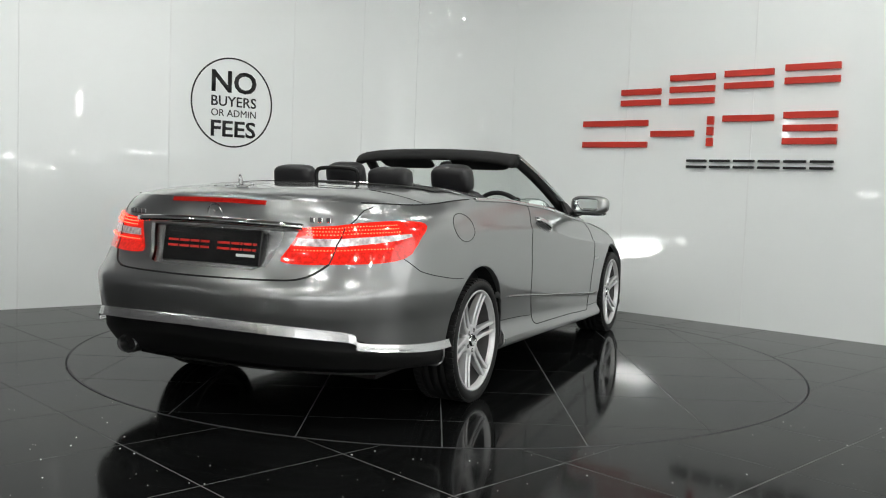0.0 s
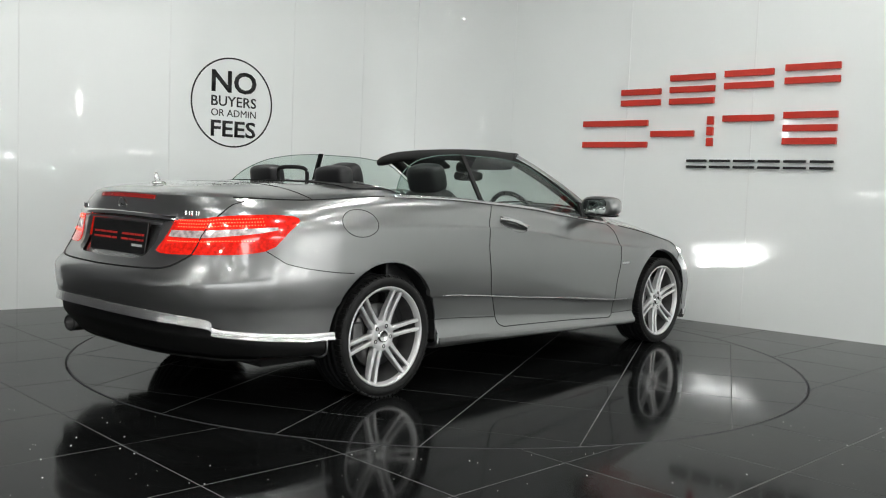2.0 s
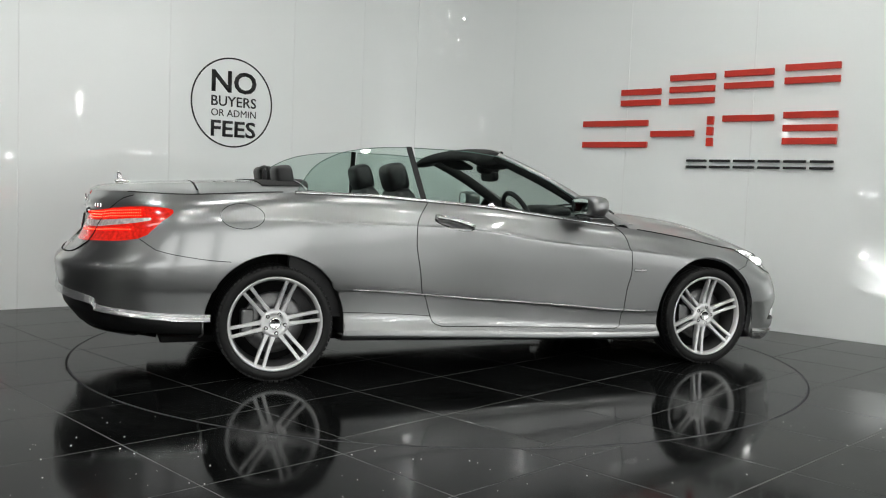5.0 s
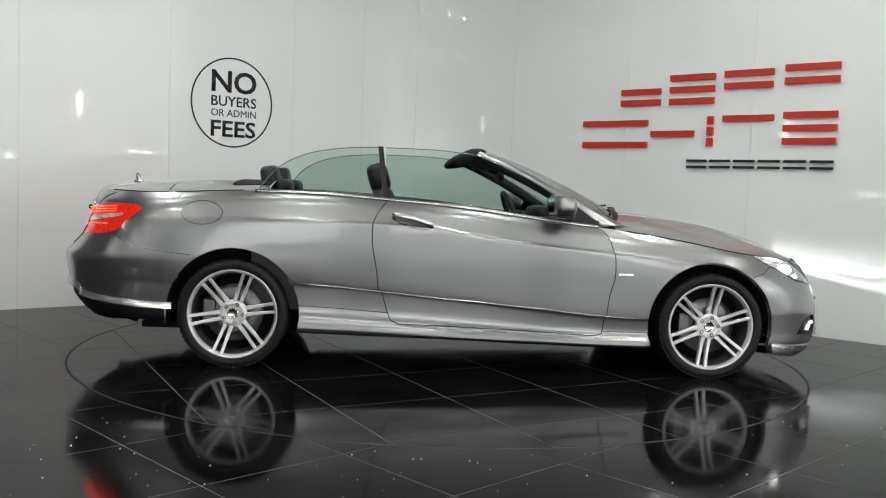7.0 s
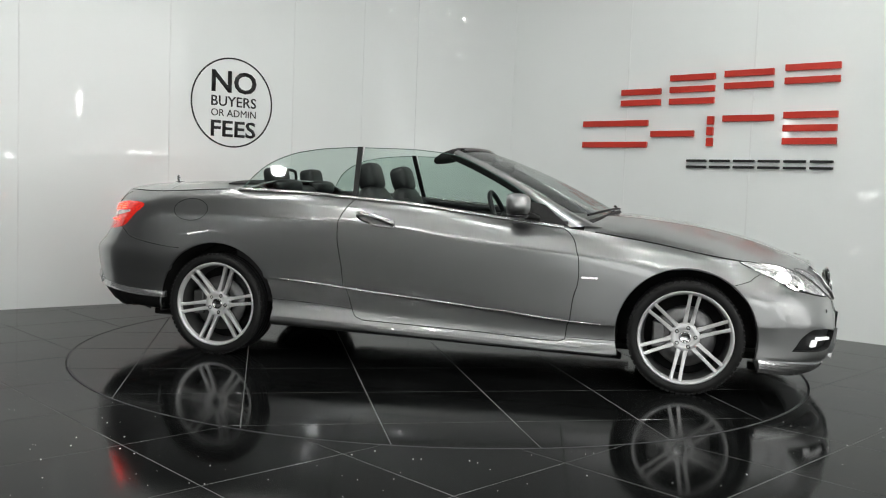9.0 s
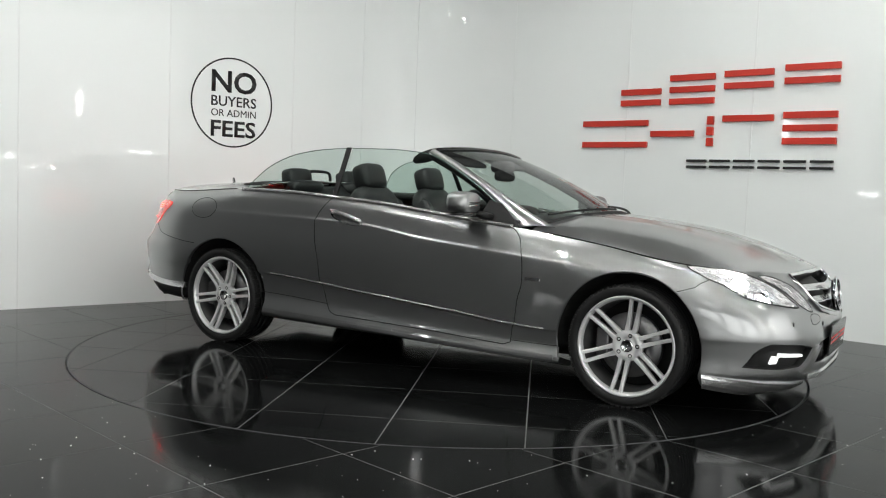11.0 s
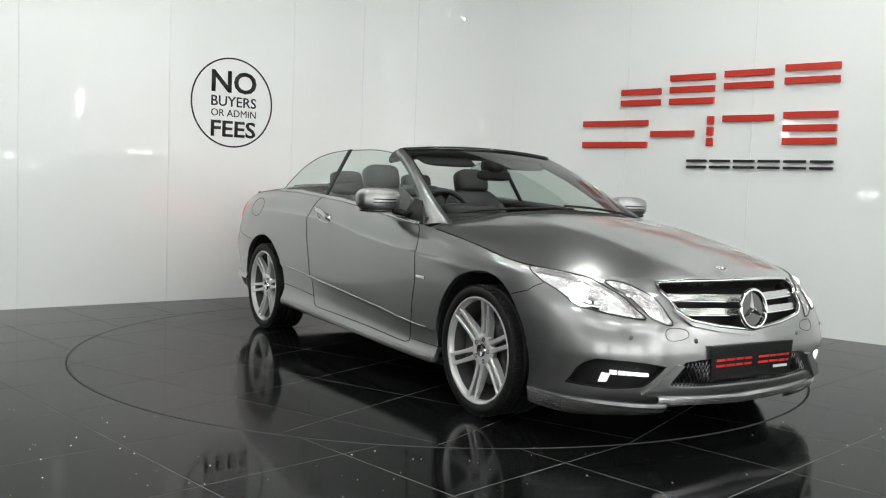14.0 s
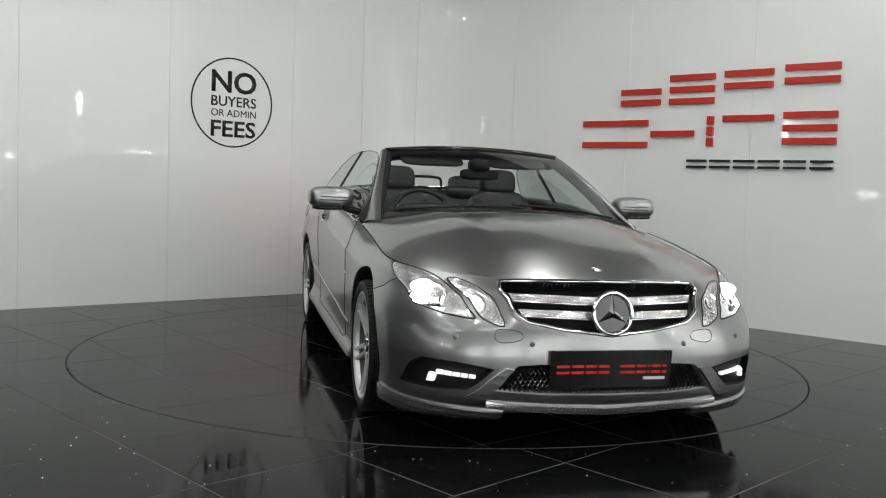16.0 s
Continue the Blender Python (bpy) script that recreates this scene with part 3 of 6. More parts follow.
ROWS = [
    # underside
    body_row(-2.20, 2.00, [(-2.2, 0.27), (-1.6, 0.22), (0, 0.17), (1.5, 0.14), (2.0, 0.14)], [(-1.55, 0.70), (0, 0.78), (1.4, 0.76)], 2.95, 3.25),
    # lower lip
    body_row(-2.36, 2.135, [(-2.4, 0.262), (-1.75, 0.235), (-1.0, 0.205), (0.99, 0.172), (1.75, 0.15), (2.14, 0.155)], [(-1.55, 0.845), (-1.0, 0.862), (0.9, 0.862), (1.4, 0.845)], 2.95, 3.25),
    body_row(-2.405, 2.19, [(-2.4, 0.30), (-1.75, 0.255), (-1.0, 0.236), (0.99, 0.186), (1.75, 0.185), (2.2, 0.19)], [(-1.55, 0.868), (-1.0, 0.893), (0.9, 0.893), (1.4, 0.868)], 2.95, 3.25),
    # bumper strip and skirt top
    body_row(-2.455, 2.212, [(-2.5, 0.375), (-1.75, 0.29), (-1.0, 0.262), (0.99, 0.205), (1.75, 0.215), (2.2, 0.225)], [(-1.55, 0.878), (-1.0, 0.892), (0.9, 0.892), (1.4, 0.876)], 2.95, 3.25),
    body_row(-2.46, 2.220, [(-2.5, 0.40), (-1.75, 0.34), (-1.0, 0.345), (0.99, 0.255), (1.75, 0.27), (2.2, 0.275)], [(-1.55, 0.876), (-1.0, 0.868), (0.9, 0.868), (1.4, 0.876)], 2.95, 3.25),
    # rub line
    body_row(-2.475, 2.225, [(-2.5, 0.47), (-1.75, 0.47), (-0.976, 0.472), (-0.14, 0.412), (0.943, 0.330), (1.75, 0.36), (2.2, 0.36)], [(-1.55, 0.884), (-1.0, 0.875), (0.0, 0.872), (0.9, 0.874), (1.4, 0.882)], 2.95, 3.25),
    body_row(-2.483, 2.224, [(-2.5, 0.51), (-1.75, 0.50), (-0.976, 0.488), (-0.14, 0.426), (0.943, 0.345), (1.75, 0.40), (2.2, 0.40)], [(-1.55, 0.888), (-1.0, 0.879), (0.0, 0.877), (0.9, 0.878), (1.4, 0.886)], 2.95, 3.25),
    body_row(-2.490, 2.214, [(-2.5, 0.59), (-1.75, 0.60), (-1.38, 0.62), (-0.5, 0.57), (0.5, 0.53), (1.38, 0.52), (2.2, 0.48)], [(-1.55, 0.896), (-1.2, 0.892), (-0.6, 0.885), (0.4, 0.884), (1.0, 0.887), (1.4, 0.890)], 2.95, 3.05),
    # bumper top
    body_row(-2.428, 2.197, [(-2.43, 0.665), (-1.75, 0.68), (-1.38, 0.72), (-0.5, 0.70), (0.5, 0.66), (1.38, 0.60), (2.2, 0.545)], [(-1.55, 0.892), (-1.2, 0.892), (-0.6, 0.889), (0.4, 0.889), (1.0, 0.890), (1.4, 0.884)], 2.95, 2.8),
    # shoulder crease
    body_row(-2.365, 2.17, [(-2.37, 0.745), (-1.9, 0.80), (-1.3, 0.84), (-0.573, 0.835), (-0.252, 0.819), (0.171, 0.763), (0.764, 0.712), (1.4, 0.66), (2.18, 0.61)], [(-1.55, 0.880), (-1.2, 0.885), (-0.6, 0.889), (0.4, 0.890), (1.0, 0.888), (1.4, 0.868)], 3.0, 2.45),
    body_row(-2.345, 2.15, [(-2.35, 0.815), (-1.9, 0.862), (-1.3, 0.875), (-0.573, 0.853), (-0.252, 0.837), (0.171, 0.781), (0.764, 0.730), (1.4, 0.685), (2.15, 0.645)], [(-1.55, 0.866), (-1.2, 0.872), (-0.6, 0.878), (0.4, 0.880), (1.0, 0.876), (1.4, 0.856)], 2.95, 2.4),
    body_row(-2.325, 2.12, [(-2.33, 0.918), (-1.9, 0.925), (-1.3, 0.955), (-0.573, 0.93), (-0.155, 0.905), (0.4, 0.845), (0.86, 0.795), (1.4, 0.725), (2.12, 0.672)], [(-1.55, 0.830), (-1.2, 0.842), (-0.6, 0.850), (0.4, 0.850), (1.0, 0.848), (1.4, 0.840)], 2.85, 2.35),
    # belt, and the edges of the bonnet and the boot lid
    body_row(-2.305, 2.10, [(-2.31, 0.978), (-2.1, 0.978), (-1.9, 0.974), (-1.284, 1.004), (-0.9, 1.000), (-0.573, 0.983), (-0.155, 0.956), (0.175, 0.920), (0.676, 0.866), (0.86, 0.846), (1.18, 0.802), (1.63, 0.728), (2.1, 0.692)], [(-1.55, 0.775), (-1.2, 0.800), (-0.6, 0.816), (0.4, 0.815), (1.0, 0.812), (1.4, 0.812)], 2.7, 2.3),
]
NROW = len(ROWS)
NU = len(ROWS[0]) - 1
STACK = np.array(ROWS)
# height-wise slopes for a smooth loft
SLOPE = np.zeros_like(STACK)
for k in range(1, NROW - 1):
    d0, d1 = STACK[k] - STACK[k - 1], STACK[k + 1] - STACK[k]
    SLOPE[k] = np.where(d0 * d1 > 0, 2 * d0 * d1 / np.where(np.abs(d0 + d1) < 1e-9, 1e-9, d0 + d1), 0)
SLOPE[0], SLOPE[-1] = STACK[1] - STACK[0], STACK[-1] - STACK[-2]


def skin(u, v):
    """The right flank's place at u (0 rear centre .. 1 front centre) and v (row number)."""
    v = min(max(v, 0.0), NROW - 1.0)
    k = min(int(v), NROW - 2)
    t = v - k
    f = min(max(u, 0.0), 1.0) * NU
    i = min(int(f), NU - 1)
    w = f - i
    p0 = STACK[k, i] * (1 - w) + STACK[k, i + 1] * w
    p1 = STACK[k + 1, i] * (1 - w) + STACK[k + 1, i + 1] * w
    m0 = SLOPE[k, i] * (1 - w) + SLOPE[k, i + 1] * w
    m1 = SLOPE[k + 1, i] * (1 - w) + SLOPE[k + 1, i + 1] * w
    p = (2 * t ** 3 - 3 * t * t + 1) * p0 + (t ** 3 - 2 * t * t + t) * m0 + (3 * t * t - 2 * t ** 3) * p1 + (t ** 3 - t * t) * m1
    return Vector(p)


def find(z, x=None, y=None):
    """u, v of the flank's point at a height and at an x (along the side) or a y (at the ends: y > 0 front, y < 0 rear, given as ('f', half width))."""
    u, v = 0.5, 6.0
    for _ in range(9):
        lo, hi = 0.0, NROW - 1.0
        for _ in range(22):
            m = (lo + hi) / 2
            if skin(u, m).z < z:
                lo = m
            else:
                hi = m
        v = (lo + hi) / 2
        if y is None:
            lo, hi = 0.0, 1.0
            for _ in range(24):
                m = (lo + hi) / 2
                if skin(m, v).x < x:
                    lo = m
                else:
                    hi = m
        else:
            end, w = y
            lo, hi = (0.62, 1.0) if end == "f" else (0.0, 0.38)
            for _ in range(24):
                m = (lo + hi) / 2
                wide = -skin(m, v).y
                if (wide > w) == (end == "f"):
                    lo = m
                else:
                    hi = m
        u = (lo + hi) / 2
    return u, v


def outline(points, per=1, closed=True):
    """Points of the flank, each ('x', x, z), ('f', y, z) or ('r', y, z), as (u, v)."""
    uv = [find(p[2], x=p[1]) if p[0] == "x" else find(p[2], y=(p[0], p[1])) for p in points]
    if per > 1:
        uv = [(q.x, q.y) for q in smooth_path([(a, b, 0) for a, b in uv], per, closed)]
    return uv


SU, SV = 7.0, 0.12            # flat scale of u and v


def inside(p, poly):
    x, y = p
    hit = False
    j = len(poly) - 1
    for i in range(len(poly)):
        xi, yi = poly[i]
        xj, yj = poly[j]
        if (yi > y) != (yj > y) and x < (xj - xi) * (y - yi) / (yj - yi) + xi:
            hit = not hit
        j = i
    return hit


flat = bmesh.new()
CU, CV = 210, 60
us = [i / CU for i in range(CU + 1)]
grid = [[flat.verts.new((u * SU, j * (NROW - 1) / CV * SV, 0)) for j in range(CV + 1)] for u in us]
for i in range(CU):
    for j in range(CV):
        flat.faces.new((grid[i][j], grid[i + 1][j], grid[i + 1][j + 1], grid[i][j + 1]))


def score(uv, closed=True):
    """Cut the flat flank along an outline."""
    n = len(uv)
    for i in range(n if closed else n - 1):
        a = Vector((uv[i][0] * SU, uv[i][1] * SV, 0))
        b = Vector((uv[(i + 1) % n][0] * SU, uv[(i + 1) % n][1] * SV, 0))
        d = b - a
        if d.length < 1e-5:
            continue
        x0, x1, y0, y1 = min(a.x, b.x) - 1e-4, max(a.x, b.x) + 1e-4, min(a.y, b.y) - 1e-4, max(a.y, b.y) + 1e-4
        fs = []
        for f in flat.faces:
            vs = f.verts
            c = vs[0].co
            if abs(c.x - a.x) > 1.6 and abs(c.x - b.x) > 1.6:
                continue
            if max(v.co.x for v in vs) >= x0 and min(v.co.x for v in vs) <= x1 and max(v.co.y for v in vs) >= y0 and min(v.co.y for v in vs) <= y1:
                fs.append(f)
        geo = fs + list({e for f in fs for e in f.edges}) + list({v for f in fs for v in f.verts})
        bmesh.ops.bisect_plane(flat, geom=geo, dist=1e-5, plane_co=a, plane_no=(-d.y, d.x, 0))


def circle_on_flank(cx, cz, rx, rz, n=28, a0=0.0, a1=360.0, closed=True):
    pts = []
    for i in range(n if closed else n + 1):
        a = radians(a0 + (a1 - a0) * i / n)
        pts.append(("x", cx + rx * math.cos(a), cz + rz * math.sin(a)))
    return outline(pts)


# openings and panel edges on the flank
arch_front = circle_on_flank(WX, WZ, ARCH, ARCH, 40)
arch_rear = circle_on_flank(-WX, WZ, ARCH, ARCH, 40)
door_line = outline([("x", -0.520, 0.978), ("x", -0.560, 0.93), ("x", -0.598, 0.86), ("x", -0.606, 0.78), ("x", -0.598, 0.69), ("x", -0.575, 0.57), ("x", -0.545, 0.45),
                     ("x", -0.510, 0.345), ("x", -0.485, 0.295), ("x", -0.435, 0.274)], 4, False) + \
            outline([("x", -0.435, 0.274), ("x", 0.3, 0.254), ("x", 0.70, 0.236), ("x", 0.738, 0.25)], 1, False) + \
            outline([("x", 0.738, 0.25), ("x", 0.765, 0.40), ("x", 0.796, 0.56), ("x", 0.798, 0.66), ("x", 0.780, 0.75), ("x", 0.735, 0.835), ("x", 0.69, 0.8655)], 4, False)
door_poly = door_line + [(door_line[-1][0], NROW), (door_line[0][0], NROW)]
fuel_line = circle_on_flank(-1.5615, 0.872, 0.113, 0.066, 28)
sill_rear = outline([("x", -1.04, 0.362), ("x", -0.51, 0.335)], 1, False)
sill_front = outline([("x", 0.745, 0.262), ("x", 1.02, 0.262)], 1, False)
bump_rear_line = outline([("x", -1.62, 0.635), ("x", -1.90, 0.668), ("x", -1.99, 0.69), ("x", -2.07, 0.745)], 1, False) + \
                 outline([("x", -2.085, 0.75), ("x", -2.2, 0.728), ("r", 0.62, 0.716), ("r", 0.47, 0.695), ("r", 0.40, 0.655), ("r", 0.2, 0.645), ("r", 0.0, 0.643)], 1, False)
bump_front_line = outline([("x", 1.62, 0.60), ("x", 1.70, 0.625), ("x", 1.755, 0.665)], 1, False) + \
                  outline([("x", 1.755, 0.665), ("f", 0.72, 0.60), ("f", 0.66, 0.575), ("f", 0.50, 0.525), ("f", 0.43, 0.51), ("f", 0.38, 0.53)], 1, False)
head_line = outline([("x", 1.64, 0.722), ("x", 1.70, 0.690), ("f", 0.765, 0.60), ("f", 0.72, 0.572), ("f", 0.60, 0.545), ("f", 0.542, 0.545), ("f", 0.575, 0.60),
                     ("f", 0.645, 0.680), ("f", 0.70, 0.708), ("x", 1.69, 0.735)], 3)
head_small_line = outline([("f", 0.622, 0.682), ("f", 0.545, 0.585), ("f", 0.50, 0.535), ("f", 0.435, 0.518), ("f", 0.452, 0.585), ("f", 0.495, 0.645), ("f", 0.56, 0.682)], 3)
tail_line = outline([("x", -1.905, 0.880), ("x", -1.96, 0.835), ("x", -2.03, 0.765), ("x", -2.12, 0.735), ("x", -2.2, 0.726), ("r", 0.60, 0.720), ("r", 0.45, 0.715),
                     ("r", 0.372, 0.724), ("r", 0.382, 0.76), ("r", 0.418, 0.835), ("r", 0.445, 0.866), ("r", 0.56, 0.878), ("x", -2.18, 0.893), ("x", -2.05, 0.905), ("x", -1.93, 0.900)], 2)
lip_rear_line = outline([("x", -1.70, 0.335), ("x", -2.10, 0.352), ("x", -2.22, 0.374), ("r", 0.72, 0.402), ("r", 0.60, 0.422), ("r", 0.3, 0.438), ("r", 0.0, 0.442)], 1, False)
grille_line = outline([("f", 0.0, 0.690), ("f", 0.25, 0.6885), ("f", 0.425, 0.682), ("f", 0.438, 0.655), ("f", 0.40, 0.575), ("f", 0.345, 0.535), ("f", 0.2, 0.508), ("f", 0.0, 0.485)], 1, False)
intake_line = outline([("f", 0.0, 0.375), ("f", 0.30, 0.372), ("f", 0.385, 0.365), ("f", 0.47, 0.262), ("f", 0.25, 0.248), ("f", 0.0, 0.245)], 1, False)
fog_line = outline([("f", 0.805, 0.262), ("f", 0.785, 0.33), ("f", 0.735, 0.378), ("f", 0.62, 0.372), ("f", 0.475, 0.348), ("f", 0.575, 0.262), ("f", 0.68, 0.252)], 1)
plate_bay_line = outline([("r", 0.0, 0.858), ("r", 0.36, 0.852), ("r", 0.352, 0.80), ("r", 0.315, 0.700), ("r", 0.26, 0.683), ("r", 0.0, 0.680)], 1, False)
for line, closed in ((arch_front, True), (arch_rear, True), (door_line, False), (fuel_line, True), (sill_rear, False), (sill_front, False), (bump_rear_line, False),
                     (bump_front_line, False), (head_line, True), (head_small_line, True), (tail_line, True), (lip_rear_line, False), (grille_line, False),
                     (intake_line, False), (fog_line, True), (plate_bay_line, False)):
    score(line, closed)


bump_rear_poly = bump_rear_line + [(-0.01, bump_rear_line[-1][1]), (-0.01, -1), (bump_rear_line[0][0], -1)]
bump_front_poly = bump_front_line + [(outline([("f", 0.0, 0.5)])[0][0] + 0.01, bump_front_line[-1][1] + 0.5), (1.01, bump_front_line[-1][1] + 0.5), (1.01, -1), (bump_front_line[0][0], -1)]
lip_rear_poly = lip_rear_line + [(-0.01, lip_rear_line[-1][1]), (-0.01, -1), (lip_rear_line[0][0], -1)]
grille_poly = grille_line + [(1.01, grille_line[-1][1]), (1.01, grille_line[0][1])]
intake_poly = intake_line + [(1.01, intake_line[-1][1]), (1.01, intake_line[0][1])]
plate_bay_poly = plate_bay_line + [(-0.01, plate_bay_line[-1][1]), (-0.01, plate_bay_line[0][1])]


def zone(u, v):
    p = (u, v)
    if inside(p, arch_front) or inside(p, arch_rear):
        return None
    for name, poly in (("head", head_line), ("head_small", head_small_line), ("tail", tail_line), ("grille", grille_poly), ("intake", intake_poly),
                       ("fog", fog_line), ("plate_bay", plate_bay_poly), ("diffuser", lip_rear_poly), ("fuel_flap", fuel_line), ("door", door_poly),
                       ("rear_bumper", bump_rear_poly), ("front_bumper", bump_front_poly)):
        if inside(p, poly):
            return name
    q = skin(u, v)
    if -1.06 < q.x < 1.06 and v < (sill_rear[0][1] if q.x < 0 else sill_front[0][1]):
        return "side_skirt"
    if q.x < -2.1 and -q.y < 0.66:
        return "boot_lid"
    return "rear_wing" if q.x < 0 else "front_wing"


flat.faces.index_update()
face_zone = [zone(f.calc_center_median().x / SU, f.calc_center_median().y / SV) for f in flat.faces]
place = {}
for v in flat.verts:
    u, w = v.co.x / SU, v.co.y / SV
    du = skin(u + 0.004, w) - skin(u - 0.004, w)
    dw = skin(u, min(w + 0.3, NROW - 1)) - skin(u, max(w - 0.3, 0))
    n = du.cross(dw).normalized()
    p = skin(u, w)
    if n.dot(Vector((p.x - max(-1.5, min(1.3, p.x)), p.y, 0.0))) < 0:
        n = -n
    place[v] = (p, n)
for v, (p, n) in place.items():
    v.co = p
flat.normal_update()
flat.verts.index_update()
if sum(f.normal.y * f.calc_area() for f in flat.faces) > 0:
    bmesh.ops.reverse_faces(flat, faces=list(flat.faces))
    flat.normal_update()
    flat.faces.index_update()
CO = [v.co.copy() for v in flat.verts]
NO = [place[v][1] for v in flat.verts]
zones = {}
for f, zn in zip(flat.faces, face_zone):
    if zn:
        zones.setdefault(zn, []).append([v.index for v in f.verts])
flat.free()


def shell(name, faces, material, parent, sides=(1,), push=0.0, thick=0.0, label=""):
    """A panel from faces of the flank; sides: 1 the right, -1 its mirror; joined when both are given."""
    verts, norms, polys = [], [], []
    for s in sides:
        seen = {}
        for f in faces:
            ids = []
            for i in f:
                if i not in seen:
                    seen[i] = len(verts)
                    c, n = CO[i] + NO[i] * push, NO[i]
                    if abs(c.y) < 1e-4:
                        n = Vector((n.x, 0, n.z)).normalized()
                    verts.append((c.x, c.y * s, c.z))
                    norms.append((n.x, n.y * s, n.z))
                ids.append(seen[i])
            polys.append(ids if s == 1 else ids[::-1])
    if thick:
        # turn the edge in, so that the panel has a thickness
        count = {}
        for p in polys:
            for a, b in zip(p, p[1:] + p[:1]):
                count[(a, b)] = 1
        rim = [(a, b) for (a, b) in count if (b, a) not in count]
        back = {}
        for a, b in rim:
            if abs(verts[a][1]) < 1e-3 and abs(verts[b][1]) < 1e-3:
                continue
            quad = []
            for i in (b, a):
                quad.append(i)
            for i in (a, b):
                if i not in back:
                    back[i] = len(verts)
                    n = Vector(norms[i])
                    verts.append(tuple(Vector(verts[i]) - n * thick))
                    norms.append(norms[i])
                quad.append(back[i])
            polys.append(quad)
    me = bpy.data.meshes.new(name)
    me.from_pydata(verts, [], polys)
    me.polygons.foreach_set("use_smooth", [True] * len(me.polygons))
    me.normals_split_custom_set_from_vertices(norms)
    me.materials.append(material)
    ob = new(name, me)
    ob.parent = parent
    return tagged(ob, label) if label else ob


doors = {}
for s in (1, -1):
    doors[s] = shell("door", zones["door"], PAINT, car, (s,), thick=0.03)
    shell("side_skirt", zones["side_skirt"], PAINT, car, (s,), thick=0.03)
    shell("front_wing", zones["front_wing"], PAINT, car, (s,), thick=0.03)
    wing = shell("rear_wing", zones["rear_wing"] + (zones["fuel_flap"] if s < 0 else []), PAINT, car, (s,), thick=0.03)
    if s > 0:
        shell("fuel_flap", zones["fuel_flap"], PAINT, wing, (s,), thick=0.02)
rear_bumper = shell("rear_bumper", zones["rear_bumper"], PAINT, car, (1, -1), thick=0.03)
front_bumper = shell("front_bumper", zones["front_bumper"], PAINT, car, (1, -1), thick=0.04)
shell("diffuser", zones["diffuser"], BLACK_PLASTIC, rear_bumper, (1, -1), push=-0.012, thick=0.03, label="black plastic rear diffuser")
boot = shell("boot_lid", zones["boot_lid"], PAINT, car, (1, -1), thick=0.02)


def on_flank(uv, push=0.0, s=1):
    """Points of the flank, a little proud of it."""
    out = []
    for u, v in uv:
        p = skin(u, v)
        du = skin(u + 0.002, v) - skin(u - 0.002, v)
        dv = skin(u, v + 0.05) - skin(u, v - 0.05)
        n = du.cross(dv).normalized()
        if n.y > 0 or (abs(n.y) < 0.2 and n.x * p.x < 0):
            n = -n
        q = p + n * push
        out.append(Vector((q.x, q.y * s, q.z)))
    return out


def dense(uv, step=0.012):
    out = [uv[0]]
    for a, b in zip(uv, uv[1:]):
        n = max(1, int(math.hypot((b[0] - a[0]) * SU, (b[1] - a[1]) * SV) / step / 2))
        out += [(a[0] + (b[0] - a[0]) * k / n, a[1] + (b[1] - a[1]) * k / n) for k in range(1, n + 1)]
    return out


def seam(name, uv, parent, r=0.0028, material=SEAL, s=1, push=0.0, sides=6, closed=False):
    bm = bmesh.new()
    add_tube(bm, on_flank(dense(uv + uv[:1] if closed else uv), push, s), r, sides)
    return part(name, bm, material, parent, smooth=True)


for s in (1, -1):
    seam("door_gap", door_line, doors[s], s=s)
    seam("sill_gap", sill_rear, car, s=s, r=0.002)
    seam("sill_gap", sill_front, car, s=s, r=0.002)
    seam("bumper_gap", bump_rear_line[:4], rear_bumper, s=s, r=0.0022)
    seam("bumper_gap", bump_front_line[:3], front_bumper, s=s, r=0.0022)
    # thin bright strip on the rub line
    strip = outline([("x", -0.965, 0.486), ("x", -0.6, 0.461), ("x", -0.14, 0.424), ("x", 0.4, 0.384), ("x", 0.93, 0.345)], 1, False)
    seam("rub_strip", strip, doors[s], 0.0045, SATIN, s, push=0.002)
    # chrome line under the side windows
    belt = [find(curve_at([(-1.284, 1.004), (-0.9, 1.000), (-0.573, 0.983), (-0.155, 0.956), (0.175, 0.920), (0.676, 0.866)], x) - 0.003, x=x) for x in np.linspace(-1.28, 0.70, 24)]
    seam("belt_chrome", belt, car, 0.012, SATIN, s, push=0.003, sides=8)
    # wheel arch lips and liners
    for cx in (WX, -WX):
        pts = []
        for i in range(49):
            a = radians(-16 + 212 * i / 48)
            pts.append(find(max(0.2, WZ + ARCH * math.sin(a)), x=cx + ARCH * math.cos(a)))
        seam("arch_lip", pts, car, 0.005, PAINT, s, push=-0.005, sides=8)
        bm = bmesh.new()
        rows = []
        for i in range(33):
            a = radians(-8 + 196 * i / 32)
            p = (cx + (ARCH - 0.002) * math.cos(a), WZ + (ARCH - 0.002) * math.sin(a))
            rows.append([bm.verts.new((p[0], -s * y, p[1])) for y in (0.862, 0.7, 0.5)] + [bm.verts.new((cx, -s * 0.5, WZ))])
        for a, b in zip(rows, rows[1:]):
            for k in range(3):
                bm.faces.new((a[k], b[k], b[k + 1], a[k + 1]))
        part("arch_liner", bm, LINER, car)
seam("flap_gap", fuel_line, car, r=0.002, closed=True)

